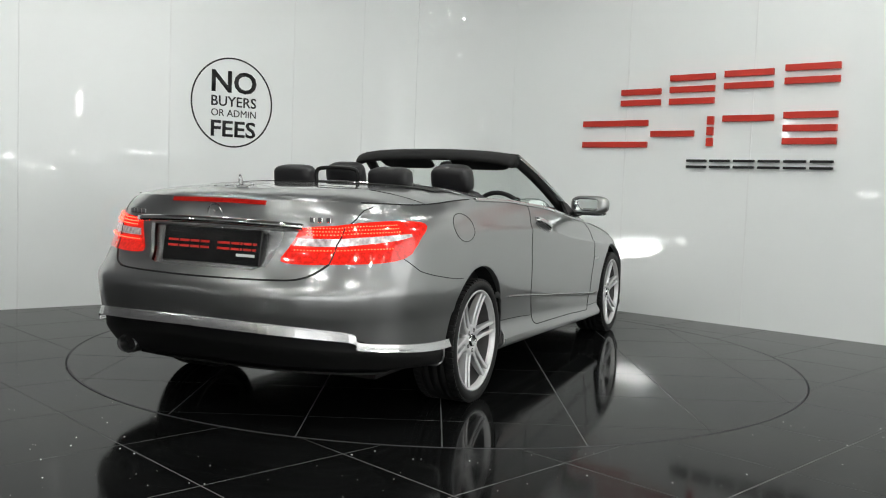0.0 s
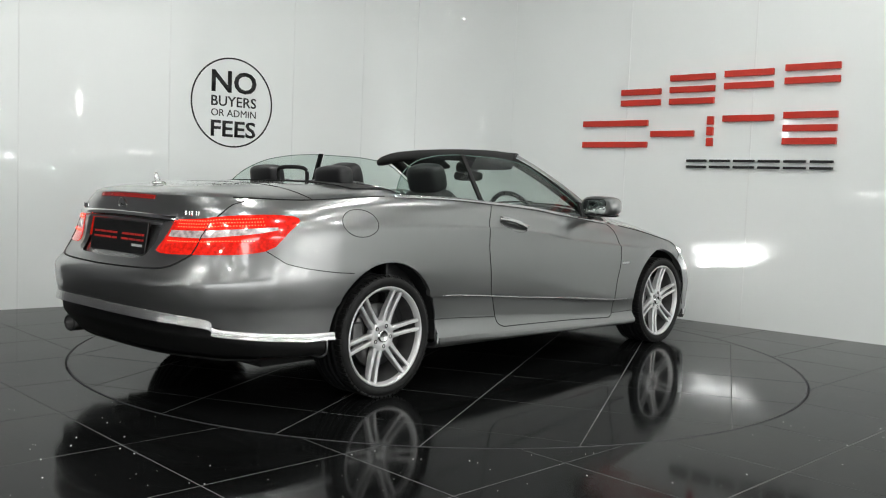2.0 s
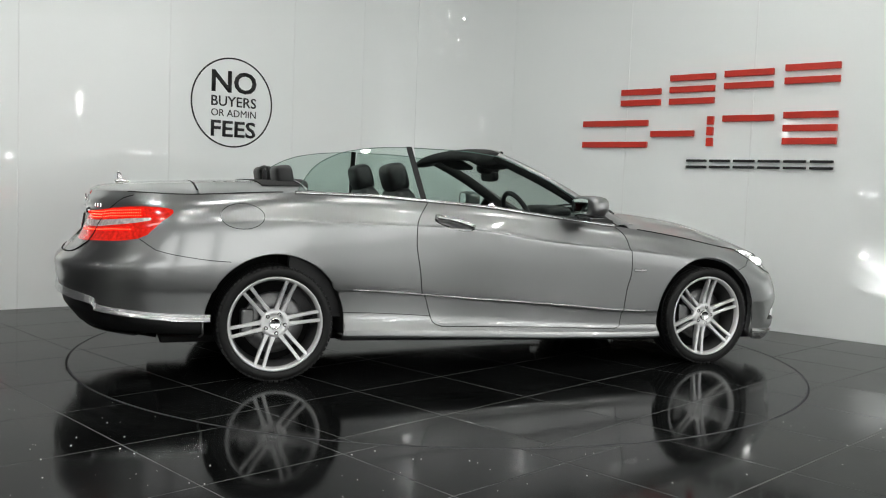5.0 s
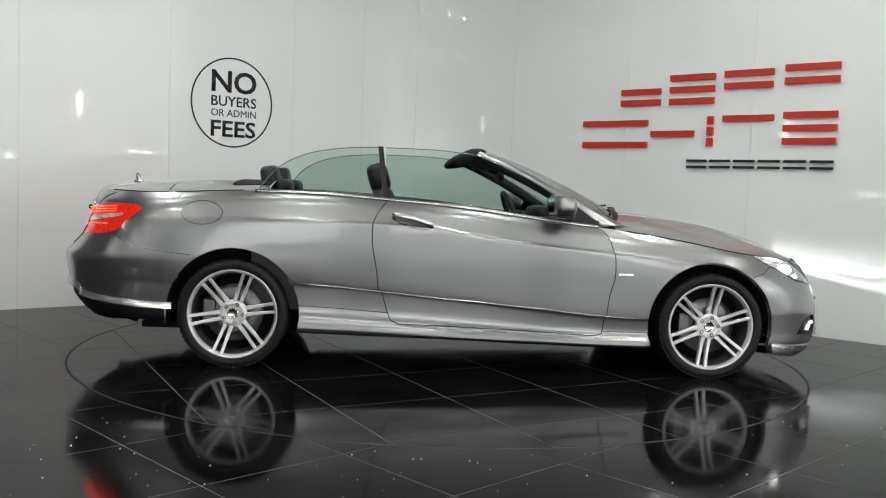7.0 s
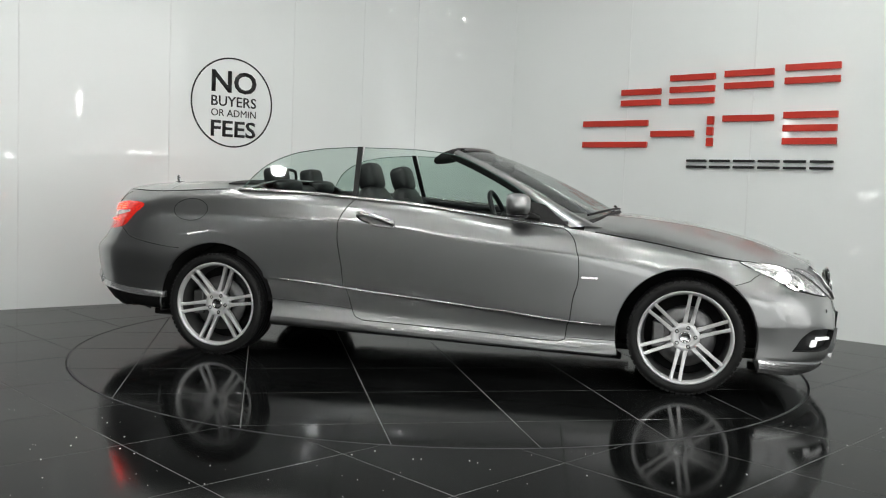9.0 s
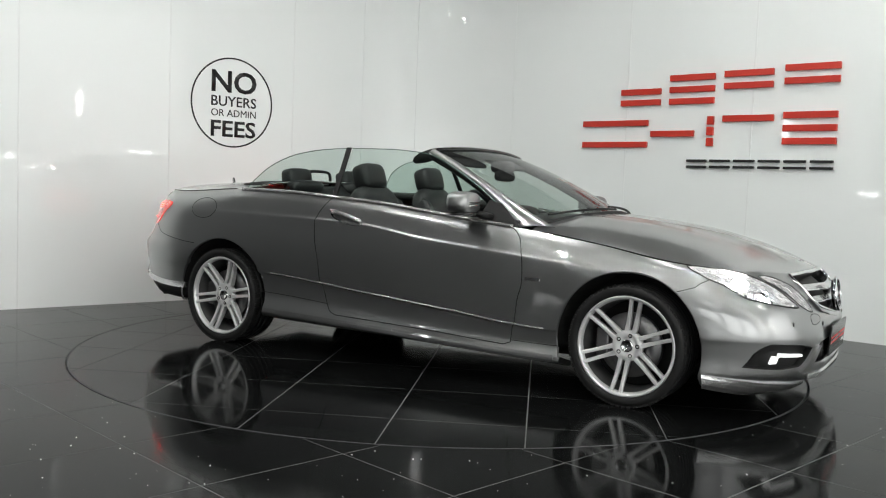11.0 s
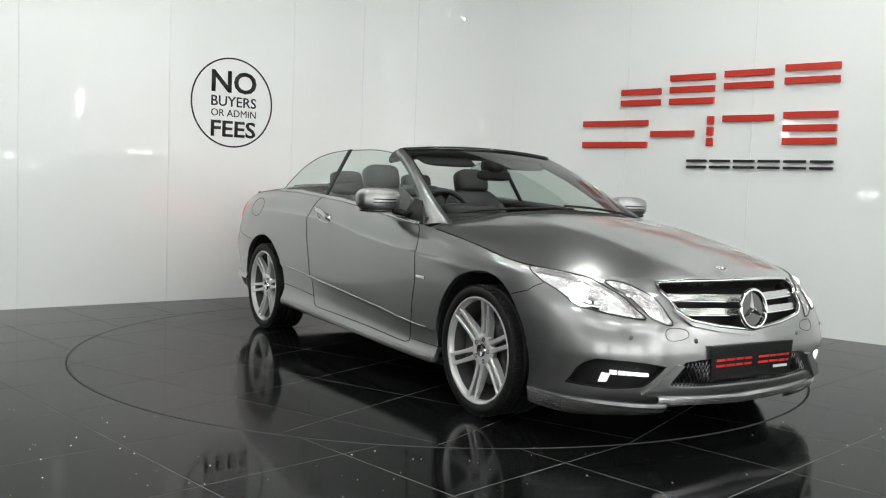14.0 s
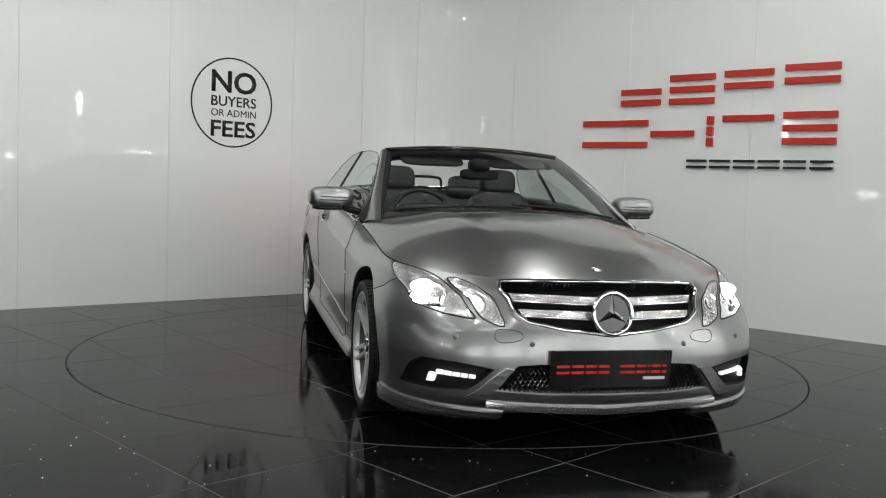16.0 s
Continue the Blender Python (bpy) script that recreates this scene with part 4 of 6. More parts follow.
# floor pan and dark inner blocks
box("floor_pan", -1.95, 1.85, -0.62, 0.62, 0.175, 0.215, LINER, car, 0.01)
box("boot_tub", -2.2, -1.32, -0.6, 0.6, 0.30, 0.72, LINER, car, 0.03)
box("engine_block", 0.98, 1.9, -0.48, 0.48, 0.20, 0.62, LINER, car, 0.03)
box("cabin_floor", -0.98, 0.98, -0.80, 0.80, 0.2, 0.34, CARPET, car, 0.02)


# ---- bonnet and rear deck ----
def deck(name, x0, x1, centre, crown_pow, material, parent, rib=0.0, label=""):
    """A crowned sheet between the two belt edges, from x0 to x1; centre: heights on the centre line."""
    edge = ROWS[-1]
    sel = [tuple(p) for p in edge if x0 <= p[0] <= x1]
    step = max(1, len(sel) // 70)
    cols = sel[::step] + ([sel[-1]] if (len(sel) - 1) % step else [])
    bm = bmesh.new()
    nacross = 40
    rows = []
    for (x, y, z) in cols:
        zc = curve_at(centre, x)
        half = abs(y)
        row = []
        for k in range(nacross + 1):
            s = -1 + 2 * k / nacross
            zz = z + (max(zc, z) - z) * (1 - abs(s) ** crown_pow)
            if rib:
                zz += rib * math.exp(-((abs(s) * half - 0.30 - 0.12 * (2.0 - x)) / 0.05) ** 2) * min(1, max(0, (2.05 - x) / 0.5))
            row.append(bm.verts.new((x, s * half, zz)))
        rows.append(row)
    for a, b in zip(rows, rows[1:]):
        for k in range(nacross):
            try:
                bm.faces.new((a[k], b[k], b[k + 1], a[k + 1]))
            except ValueError:
                pass
    bmesh.ops.remove_doubles(bm, verts=list(bm.verts), dist=0.0004)
    if rib:
        # the bonnet ends at the foot of the screen
        for v in bm.verts:
            back = 0.775 + 0.165 * (1 - min(1.0, abs(v.co.y) / 0.735) ** 2) + 0.02
            if v.co.x < back:
                v.co.x = back
        bmesh.ops.dissolve_degenerate(bm, edges=list(bm.edges), dist=0.0004)
    bmesh.ops.recalc_face_normals(bm, faces=list(bm.faces))
    if sum(f.normal.z for f in bm.faces) < 0:
        bmesh.ops.reverse_faces(bm, faces=list(bm.faces))
    return part(name, bm, material, parent, label, smooth=True)


bonnet = deck("bonnet", 0.80, 2.11, [(0.80, 0.945), (0.95, 0.945), (1.38, 0.905), (1.76, 0.822), (1.96, 0.752), (2.10, 0.694)], 2.6, PAINT, car, rib=0.006)
deck("boot_top", -2.31, -1.78, [(-2.31, 0.980), (-2.26, 1.004), (-2.15, 1.022), (-1.9, 1.042), (-1.78, 1.048)], 3.2, PAINT, boot)
tonneau = deck("tonneau_cover", -1.775, -1.20, [(-1.78, 1.049), (-1.5, 1.062), (-1.2, 1.066)], 3.4, PAINT, car)
# gaps along the bonnet and the boot lid
for s in (1, -1):
    pts = [Vector((p[0], p[1] * s, p[2] + 0.001)) for p in ROWS[-1] if 0.86 <= p[0] <= 1.66]
    bm = bmesh.new()
    add_tube(bm, pts[::4] + pts[-1:], 0.0035, 6)
    part("bonnet_gap", bm, SEAL, bonnet)
    pts = [Vector((p[0], p[1] * s, p[2] + 0.001)) for p in ROWS[-1] if -2.12 <= p[0] <= -1.30]
    bm = bmesh.new()
    add_tube(bm, pts[::4], 0.003, 6)
    part("lid_gap", bm, SEAL, boot)

# ---- rounded solids and ribbons for the car's parts ----
def add_blob(bm, centre, radii, power=3.0, m=None, n=20, rings=12):
    """A rounded block (superellipsoid)."""
    def f(c):
        return math.copysign(abs(c) ** (2 / power), c)
    rows = []
    for j in range(rings + 1):
        b = -math.pi / 2 + math.pi * j / rings
        row = []
        for i in range(n):
            a = 2 * math.pi * i / n
            p = Vector((f(math.cos(b)) * f(math.cos(a)) * radii[0], f(math.cos(b)) * f(math.sin(a)) * radii[1], f(math.sin(b)) * radii[2]))
            p = (m @ p if m is not None else p) + Vector(centre)
            row.append(bm.verts.new(p))
        rows.append(row)
    for a, b in zip(rows, rows[1:]):
        for i in range(n):
            bm.faces.new((a[i], a[(i + 1) % n], b[(i + 1) % n], b[i]))
    bmesh.ops.remove_doubles(bm, verts=[v for r in (rows[0], rows[-1]) for v in r], dist=1e-4)


def blob(name, centre, radii, material, parent, power=3.0, m=None, label=""):
    bm = bmesh.new()
    add_blob(bm, centre, radii, power, m)
    return part(name, bm, material, parent, label, smooth=True)


def ribbon(name, low, high, material, parent, push=0.003, s=1, thick=0.004, label="", rows=4, tilt=0.0):
    """A thin raised strip on the flank between two lines of (u, v); tilt stands its low edge further out."""
    low, high = dense(low, 0.02), dense(high, 0.02)
    n = max(len(low), len(high))

    def at(line, t):
        f = t * (len(line) - 1)
        i = min(int(f), len(line) - 2)
        w = f - i
        return (line[i][0] * (1 - w) + line[i + 1][0] * w, line[i][1] * (1 - w) + line[i + 1][1] * w)
    bm = bmesh.new()
    grid = []
    for i in range(n):
        a, b = at(low, i / (n - 1)), at(high, i / (n - 1))
        uv = [(a[0] + (b[0] - a[0]) * k / rows, a[1] + (b[1] - a[1]) * k / rows) for k in range(rows + 1)]
        top = [on_flank([q], push + tilt * (1 - k / rows), s)[0] for k, q in enumerate(uv)]
        bot = on_flank([uv[0], uv[-1]], push - thick, s)
        grid.append([bm.verts.new(p) for p in [bot[0]] + top + [bot[1]]])
    for a, b in zip(grid, grid[1:]):
        for k in range(len(a) - 1):
            bm.faces.new((a[k], b[k], b[k + 1], a[k + 1]))
    bm.faces.new(grid[0])
    bm.faces.new(grid[-1][::-1])
    bmesh.ops.recalc_face_normals(bm, faces=list(bm.faces))
    return part(name, bm, material, parent, label)


# ---- wheels ----
def mesh_of(name, fill, material, smooth=True):
    bm = bmesh.new()
    fill(bm)
    bmesh.ops.recalc_face_normals(bm, faces=list(bm.faces))
    me = bpy.data.meshes.new(name)
    bm.to_mesh(me)
    bm.free()
    me.polygons.foreach_set("use_smooth", [smooth] * len(me.polygons))
    me.materials.append(material)
    return me


def fill_tyre(bm):
    prof = [(0.243, 0.085), (0.252, 0.106), (0.262, 0.114), (0.278, 0.117), (0.292, 0.115), (0.301, 0.106), (0.3055, 0.094)]
    for y in (0.062, 0.022, -0.022, -0.062):
        prof += [(0.307, y + 0.006), (0.300, y + 0.0045), (0.300, y - 0.0045), (0.307, y - 0.006)]
    prof += [(0.3055, -0.094), (0.301, -0.106), (0.285, -0.116), (0.262, -0.114), (0.243, -0.085)]
    add_lathe(bm, [(r, -y) for r, y in prof], "y", 72)


def fill_tread(bm):
    for i in range(66):
        m = Matrix.Rotation(2 * math.pi * i / 66, 4, "Y")
        add_box(bm, 0.300, 0.3085, -0.104, -0.070, -0.0105, 0.0105, 0.0, m)
        add_box(bm, 0.296, 0.3065, -0.1095, -0.104, -0.0105, 0.0105, 0.0, m)
        add_box(bm, 0.300, 0.3085, 0.070, 0.104, -0.0105, 0.0105, 0.0, m)


def fill_rim(bm):
    add_lathe(bm, [(0.246, -0.088), (0.252, -0.104), (0.2535, -0.1085), (0.249, -0.111), (0.243, -0.1095), (0.2375, -0.102), (0.233, -0.092), (0.2315, -0.082)], "y", 96)


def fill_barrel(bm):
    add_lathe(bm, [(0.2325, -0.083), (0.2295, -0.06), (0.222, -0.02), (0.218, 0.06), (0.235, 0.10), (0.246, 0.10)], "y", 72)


def fill_spoke(bm):
    # one twin spoke, along +x, its face towards -y
    for side in (1, -1):
        rows = []
        for r, off, w, y, dep in ((0.030, 0.013, 0.030, -0.078, 0.035), (0.062, 0.0165, 0.029, -0.080, 0.04), (0.080, 0.0185, 0.025, -0.081, 0.04), (0.12, 0.0195, 0.0205, -0.083, 0.04),
                                  (0.18, 0.0215, 0.019, -0.092, 0.035), (0.225, 0.0235, 0.020, -0.101, 0.028), (0.2415, 0.024, 0.021, -0.1045, 0.02)):
            c = side * off
            rows.append([bm.verts.new((r, y + 0.004, c - w / 2)), bm.verts.new((r, y, c - w / 2 + 0.004)), bm.verts.new((r, y, c + w / 2 - 0.004)), bm.verts.new((r, y + 0.004, c + w / 2)),
                         bm.verts.new((r, y + dep, c + w * 0.35)), bm.verts.new((r, y + dep, c - w * 0.35))])
        for a, b in zip(rows, rows[1:]):
            for k in range(6):
                bm.faces.new((a[k], a[(k + 1) % 6], b[(k + 1) % 6], b[k]))
        bm.faces.new(rows[0])
        bm.faces.new(rows[-1][::-1])


def fill_hub(bm):
    add_lathe(bm, [(0.0, -0.040), (0.078, -0.045), (0.079, -0.076), (0.073, -0.0805), (0.040, -0.0805), (0.037, -0.076), (0.0, -0.076)], "y", 48)


def fill_cap(bm):
    add_lathe(bm, [(0.0, -0.088), (0.024, -0.0875), (0.026, -0.0895), (0.031, -0.088), (0.034, -0.078)], "y", 36)


def fill_bolt(bm):
    add_lathe(bm, [(0.0, -0.0795), (0.006, -0.0795), (0.0065, -0.0815), (0.0105, -0.0818), (0.0112, -0.078)], "y", 16, centre=(0.0535, 0, 0))


def fill_disc(bm):
    add_lathe(bm, [(0.07, -0.03), (0.085, -0.035), (0.162, -0.035), (0.164, -0.03), (0.164, -0.008), (0.07, -0.008)], "y", 48, closed=True)


def fill_back(bm):
    add_lathe(bm, [(0.0, 0.03), (0.222, 0.05), (0.222, 0.07), (0.0, 0.07)], "y", 32)


def fill_caliper(bm):
    add_box(bm, -0.175, -0.105, -0.055, 0.01, -0.075, 0.075, 0.012)


W_TYRE, W_TREAD, W_RIM = mesh_of("tyre", fill_tyre, RUBBER), mesh_of("tread", fill_tread, RUBBER, False), mesh_of("rim", fill_rim, ALLOY)
W_SPOKE, W_HUB, W_CAP, W_BOLT = mesh_of("spoke", fill_spoke, ALLOY, False), mesh_of("hub", fill_hub, ALLOY), mesh_of("hub_cap", fill_cap, CHROME), mesh_of("bolt", fill_bolt, BLACK_GLOSS)
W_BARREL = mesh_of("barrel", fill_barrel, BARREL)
W_DISC, W_BACK, W_CAL = mesh_of("brake_disc", fill_disc, STEEL), mesh_of("backplate", fill_back, LINER), mesh_of("caliper", fill_caliper, STEEL, False)


def wheel(x, s, turn):
    w = new("wheel", W_TYRE)
    w.parent = car
    w.matrix_basis = Matrix.Translation((x, -s * 0.773, WZ)) @ (Matrix.Identity(4) if s > 0 else Matrix.Rotation(math.pi, 4, "Z"))
    tagged(w, "low-profile black tyre on a silver alloy wheel")
    spin = Matrix.Rotation(radians(turn), 4, "Y")
    for name, me, angles in (("tread", W_TREAD, (0,)), ("rim", W_RIM, (0,)), ("barrel", W_BARREL, (0,)), ("spoke", W_SPOKE, range(0, 360, 60)), ("hub", W_HUB, (0,)), ("hub_cap", W_CAP, (0,)),
                             ("bolt", W_BOLT, range(18, 378, 72)), ("brake_disc", W_DISC, (0,)), ("backplate", W_BACK, (0,)), ("caliper", W_CAL, (0,))):
        for a in angles:
            o = new(name, me)
            o.parent = w
            if name == "tread":
                tagged(o, kind="stuff")
            o.matrix_basis = (Matrix.Identity(4) if name == "caliper" else spin) @ Matrix.Rotation(radians(a), 4, "Y")


wheel(WX, 1, -20)
wheel(-WX, 1, -10)
wheel(WX, -1, 12)
wheel(-WX, -1, 35)

# ---- tail lamps ----
for s in (1, -1):
    lamp = shell("tail_lamp", zones["tail"], TAIL_RED, car, (s,), push=0.004, thick=0.03, label="lit red tail lamp with a clear middle band")
    ribbon("clear_band", outline([("r", 0.415, 0.790), ("r", 0.60, 0.792), ("x", -2.2, 0.803), ("x", -2.08, 0.822), ("x", -2.01, 0.838)], 1, False),
           outline([("r", 0.425, 0.820), ("r", 0.60, 0.825), ("x", -2.2, 0.832), ("x", -2.08, 0.845), ("x", -2.01, 0.850)], 1, False), TAIL_CLEAR, lamp, 0.0055, s)
    for zz in (0.772, 0.837, 0.851, 0.865):
        bm = bmesh.new()
        row = outline([("r", 0.42 if zz < 0.8 else 0.46, zz), ("r", 0.58, zz + 0.003), ("x", -2.2, zz + 0.012), ("x", -2.06 if zz > 0.8 else -2.11, zz + (0.022 if zz > 0.8 else 0.016))], 1, False)
        for p in on_flank(dense(row, 0.008), 0.0045, s):
            add_blob(bm, p, (0.0038, 0.0038, 0.003), 2.0, None, 6, 4)
        tagged(part("diode_strip", bm, TAIL_HOT, lamp), kind="stuff")
    seam("lamp_split", outline([("r", 0.575, 0.722), ("r", 0.585, 0.80), ("r", 0.60, 0.872)], 1, False), lamp, 0.003, SEAL, s, push=0.005)
    seam("boot_gap", outline([("r", 0.605, 0.872), ("r", 0.63, 0.91), ("x", -2.14, 0.945), ("x", -2.09, 0.962)], 2, False), boot, 0.003, SEAL, s)
    seam("boot_gap", outline([("r", 0.575, 0.722), ("r", 0.53, 0.680), ("r", 0.47, 0.655), ("r", 0.35, 0.648), ("r", 0.0, 0.643)], 2, False), boot, 0.005, SEAL, s)
    # pale strip across the rear bumper
    ribbon("bumper_strip", outline([("r", 0.0, 0.438), ("r", 0.3, 0.434), ("r", 0.58, 0.418), ("r", 0.69, 0.398), ("x", -2.26, 0.368), ("x", -2.10, 0.346), ("x", -1.72, 0.326)], 4, False),
           outline([("r", 0.0, 0.478), ("r", 0.3, 0.474), ("r", 0.58, 0.456), ("r", 0.69, 0.434), ("x", -2.26, 0.400), ("x", -2.10, 0.379), ("x", -1.72, 0.361)], 4, False), SATIN, rear_bumper, 0.003, s, 0.02, tilt=0.015)
high = ribbon("high_brake_lamp", outline([("r", 0.25, 0.954), ("r", 0.1, 0.956), ("r", 0.0, 0.957)], 1, False), outline([("r", 0.25, 0.972), ("r", 0.1, 0.9755), ("r", 0.0, 0.976)], 1, False), TAIL_DIM, boot, 0.006, 1, 0.01, "thin red high brake lamp")
ribbon("high_brake_lamp", outline([("r", 0.25, 0.954), ("r", 0.1, 0.956), ("r", 0.0, 0.957)], 1, False), outline([("r", 0.25, 0.972), ("r", 0.1, 0.9755), ("r", 0.0, 0.976)], 1, False), TAIL_DIM, boot, 0.006, -1, 0.01, "thin red high brake lamp")

# number plate bay, plate, chrome bar
shell("plate_bay", zones["plate_bay"], SATIN, boot, (1, -1), push=-0.035)
bm = bmesh.new()
pts = [on_flank([find(0.866 + 0.012 * (1 - (y / 0.44) ** 2), y=("r", abs(y)))], 0.012, 1 if y <= 0 else -1)[0] for y in np.linspace(-0.44, 0.44, 31)]
add_tube(bm, pts, 0.016, 10, flat=0.8)
part("chrome_bar", bm, CHROME, boot, smooth=True)


def dealer_plate(m, parent):
    """A black plate with plain coloured bars in place of its wording."""
    bm = bmesh.new()
    add_box(bm, -0.262, 0.262, -0.006, 0.004, -0.0765, 0.0765, 0.003, m)
    plate = part("dealer_plate", bm, PLATE, parent, "black plate with red and white bars")
    for x0, x1 in ((-0.235, -0.18), (-0.172, -0.12), (-0.112, -0.065), (-0.057, -0.01), (0.035, 0.10), (0.108, 0.15), (0.157, 0.166), (0.174, 0.214), (0.222, 0.24)):
        for z0, z1 in ((-0.016, -0.006), (0.009, 0.019)):
            bm = bmesh.new()
            add_box(bm, x0, x1, -0.0075, -0.005, z0, z1, 0.0, m)
            part("red_bar", bm, PLATE_RED, plate)
    bm = bmesh.new()
    add_box(bm, 0.14, 0.235, -0.0075, -0.005, -0.042, -0.030, 0.0, m)
    part("white_bar", bm, PLATE_WHITE, plate)


# plates face -y in their own frame
dealer_plate(Matrix.Translation((2.232, 0, 0.354)) @ Matrix.Rotation(math.pi / 2, 4, "Z") @ Matrix.Rotation(radians(4), 4, "X"), front_bumper)
dealer_plate(Matrix.Translation((-2.342, 0, 0.770)) @ Matrix.Rotation(-math.pi / 2, 4, "Z") @ Matrix.Rotation(radians(-8), 4, "X"), boot)


def emblem(centre, r, parent, tilt=0, fill=None):
    """A plain ring with three plain tapered arms in it, facing forwards."""
    bm = bmesh.new()
    m = Matrix.Translation(centre) @ Matrix.Rotation(radians(tilt), 4, "Y")
    rings = []
    for i in range(40):
        a = 2 * math.pi * i / 40
        rings.append(m @ Vector((0, r * math.cos(a), r * math.sin(a))))
    add_tube(bm, rings, r * 0.115, 8, closed=True)
    ring = part("emblem_ring", bm, CHROME, parent, "plain chrome ring emblem", smooth=True)
    if fill:
        bm = bmesh.new()
        add_lathe(bm, [(0.0, -0.004), (r * 0.92, -0.004), (r * 0.92, -0.02), (0.0, -0.02)], "x", 36)
        bmesh.ops.transform(bm, matrix=m, verts=list(bm.verts))
        part("backing", bm, fill, ring)
    bm = bmesh.new()
    for k in range(3):
        arm = m @ Matrix.Rotation(radians(120 * k), 4, "X")
        tip, hub = arm @ Vector((-0.003, 0, 0.94 * r)), arm @ Vector((0.006, 0, 0))
        sides = [arm @ Vector((-0.004, 0.17 * r * j, 0.10 * r)) for j in (-1, 1)]
        t, h, a, b = [bm.verts.new(p) for p in (tip, hub, *sides)]
        for tri in ((t, h, a), (t, b, h), (t, a, b), (h, b, a)):
            bm.faces.new(tri)
    bmesh.ops.recalc_face_normals(bm, faces=list(bm.faces))
    part("centre", bm, CHROME, ring)


# ---- grille ----
def lamp_wall(name, uv, depth, parent, s, material=LAMP_BOWL, closed=True):
    """The side wall between an opening's edge and the sheet behind it."""
    cu, cv = sum(p[0] for p in uv) / len(uv), sum(p[1] for p in uv) / len(uv)
    line = [(cu + (u - cu) * 0.965, cv + (v - cv) * 0.965) for u, v in uv] if closed else list(uv)
    line = dense(line + line[:1] if closed else line)
    a, b = on_flank(line, 0.001 if closed else -0.001, s), on_flank(line, -depth, s)
    bm = bmesh.new()
    va, vb = [bm.verts.new(p) for p in a], [bm.verts.new(p) for p in b]
    for i in range(len(va) - 1):
        bm.faces.new((va[i], va[i + 1], vb[i + 1], vb[i]))
    return part(name, bm, material, parent, smooth=True)


shell("grille_backing", zones["grille"], BLACK_PLASTIC, front_bumper, (1, -1), push=-0.06)
grille = None
for s in (1, -1):
    bm = bmesh.new()
    add_tube(bm, on_flank(dense(grille_line), 0.006, s), 0.0095, 8)
    g = part("grille_frame", bm, CHROME, front_bumper, "chrome grille surround", smooth=True)
    grille = grille or g
    for z0, z1, y1 in ((0.612, 0.645, 0.405), (0.556, 0.587, 0.375)):
        ribbon("grille_slat", outline([("f", 0.0, z0 - 0.008), ("f", 0.2, z0), ("f", y1 - 0.012, z0 + 0.006)], 1, False), outline([("f", 0.0, z1 - 0.01), ("f", 0.2, z1 - 0.003), ("f", y1, z1)], 1, False), SATIN, g, -0.004, s, 0.03)
        seam("slat_edge", outline([("f", 0.0, z0 - 0.01), ("f", 0.2, z0 - 0.002), ("f", y1 - 0.012, z0 + 0.004)], 1, False), g, 0.005, CHROME, s, push=-0.002)
    lamp_wall("grille_wall", grille_line, 0.062, g, s, BLACK_PLASTIC, False)
    # painted chevron under the grille
    ribbon("chin", outline([("f", 0.0, 0.458), ("f", 0.2, 0.485), ("f", 0.345, 0.512), ("f", 0.42, 0.575)], 1, False), outline([("f", 0.0, 0.478), ("f", 0.2, 0.502), ("f", 0.348, 0.530), ("f", 0.41, 0.58)], 1, False), PAINT, front_bumper, 0.012, s, 0.016)
emblem((2.222, 0, 0.578), 0.083, grille, -8, BLACK_GLOSS)
emblem((2.035, 0, 0.738), 0.022, bonnet, -75)
emblem((-2.325, 0, 0.915), 0.036, boot, 172)

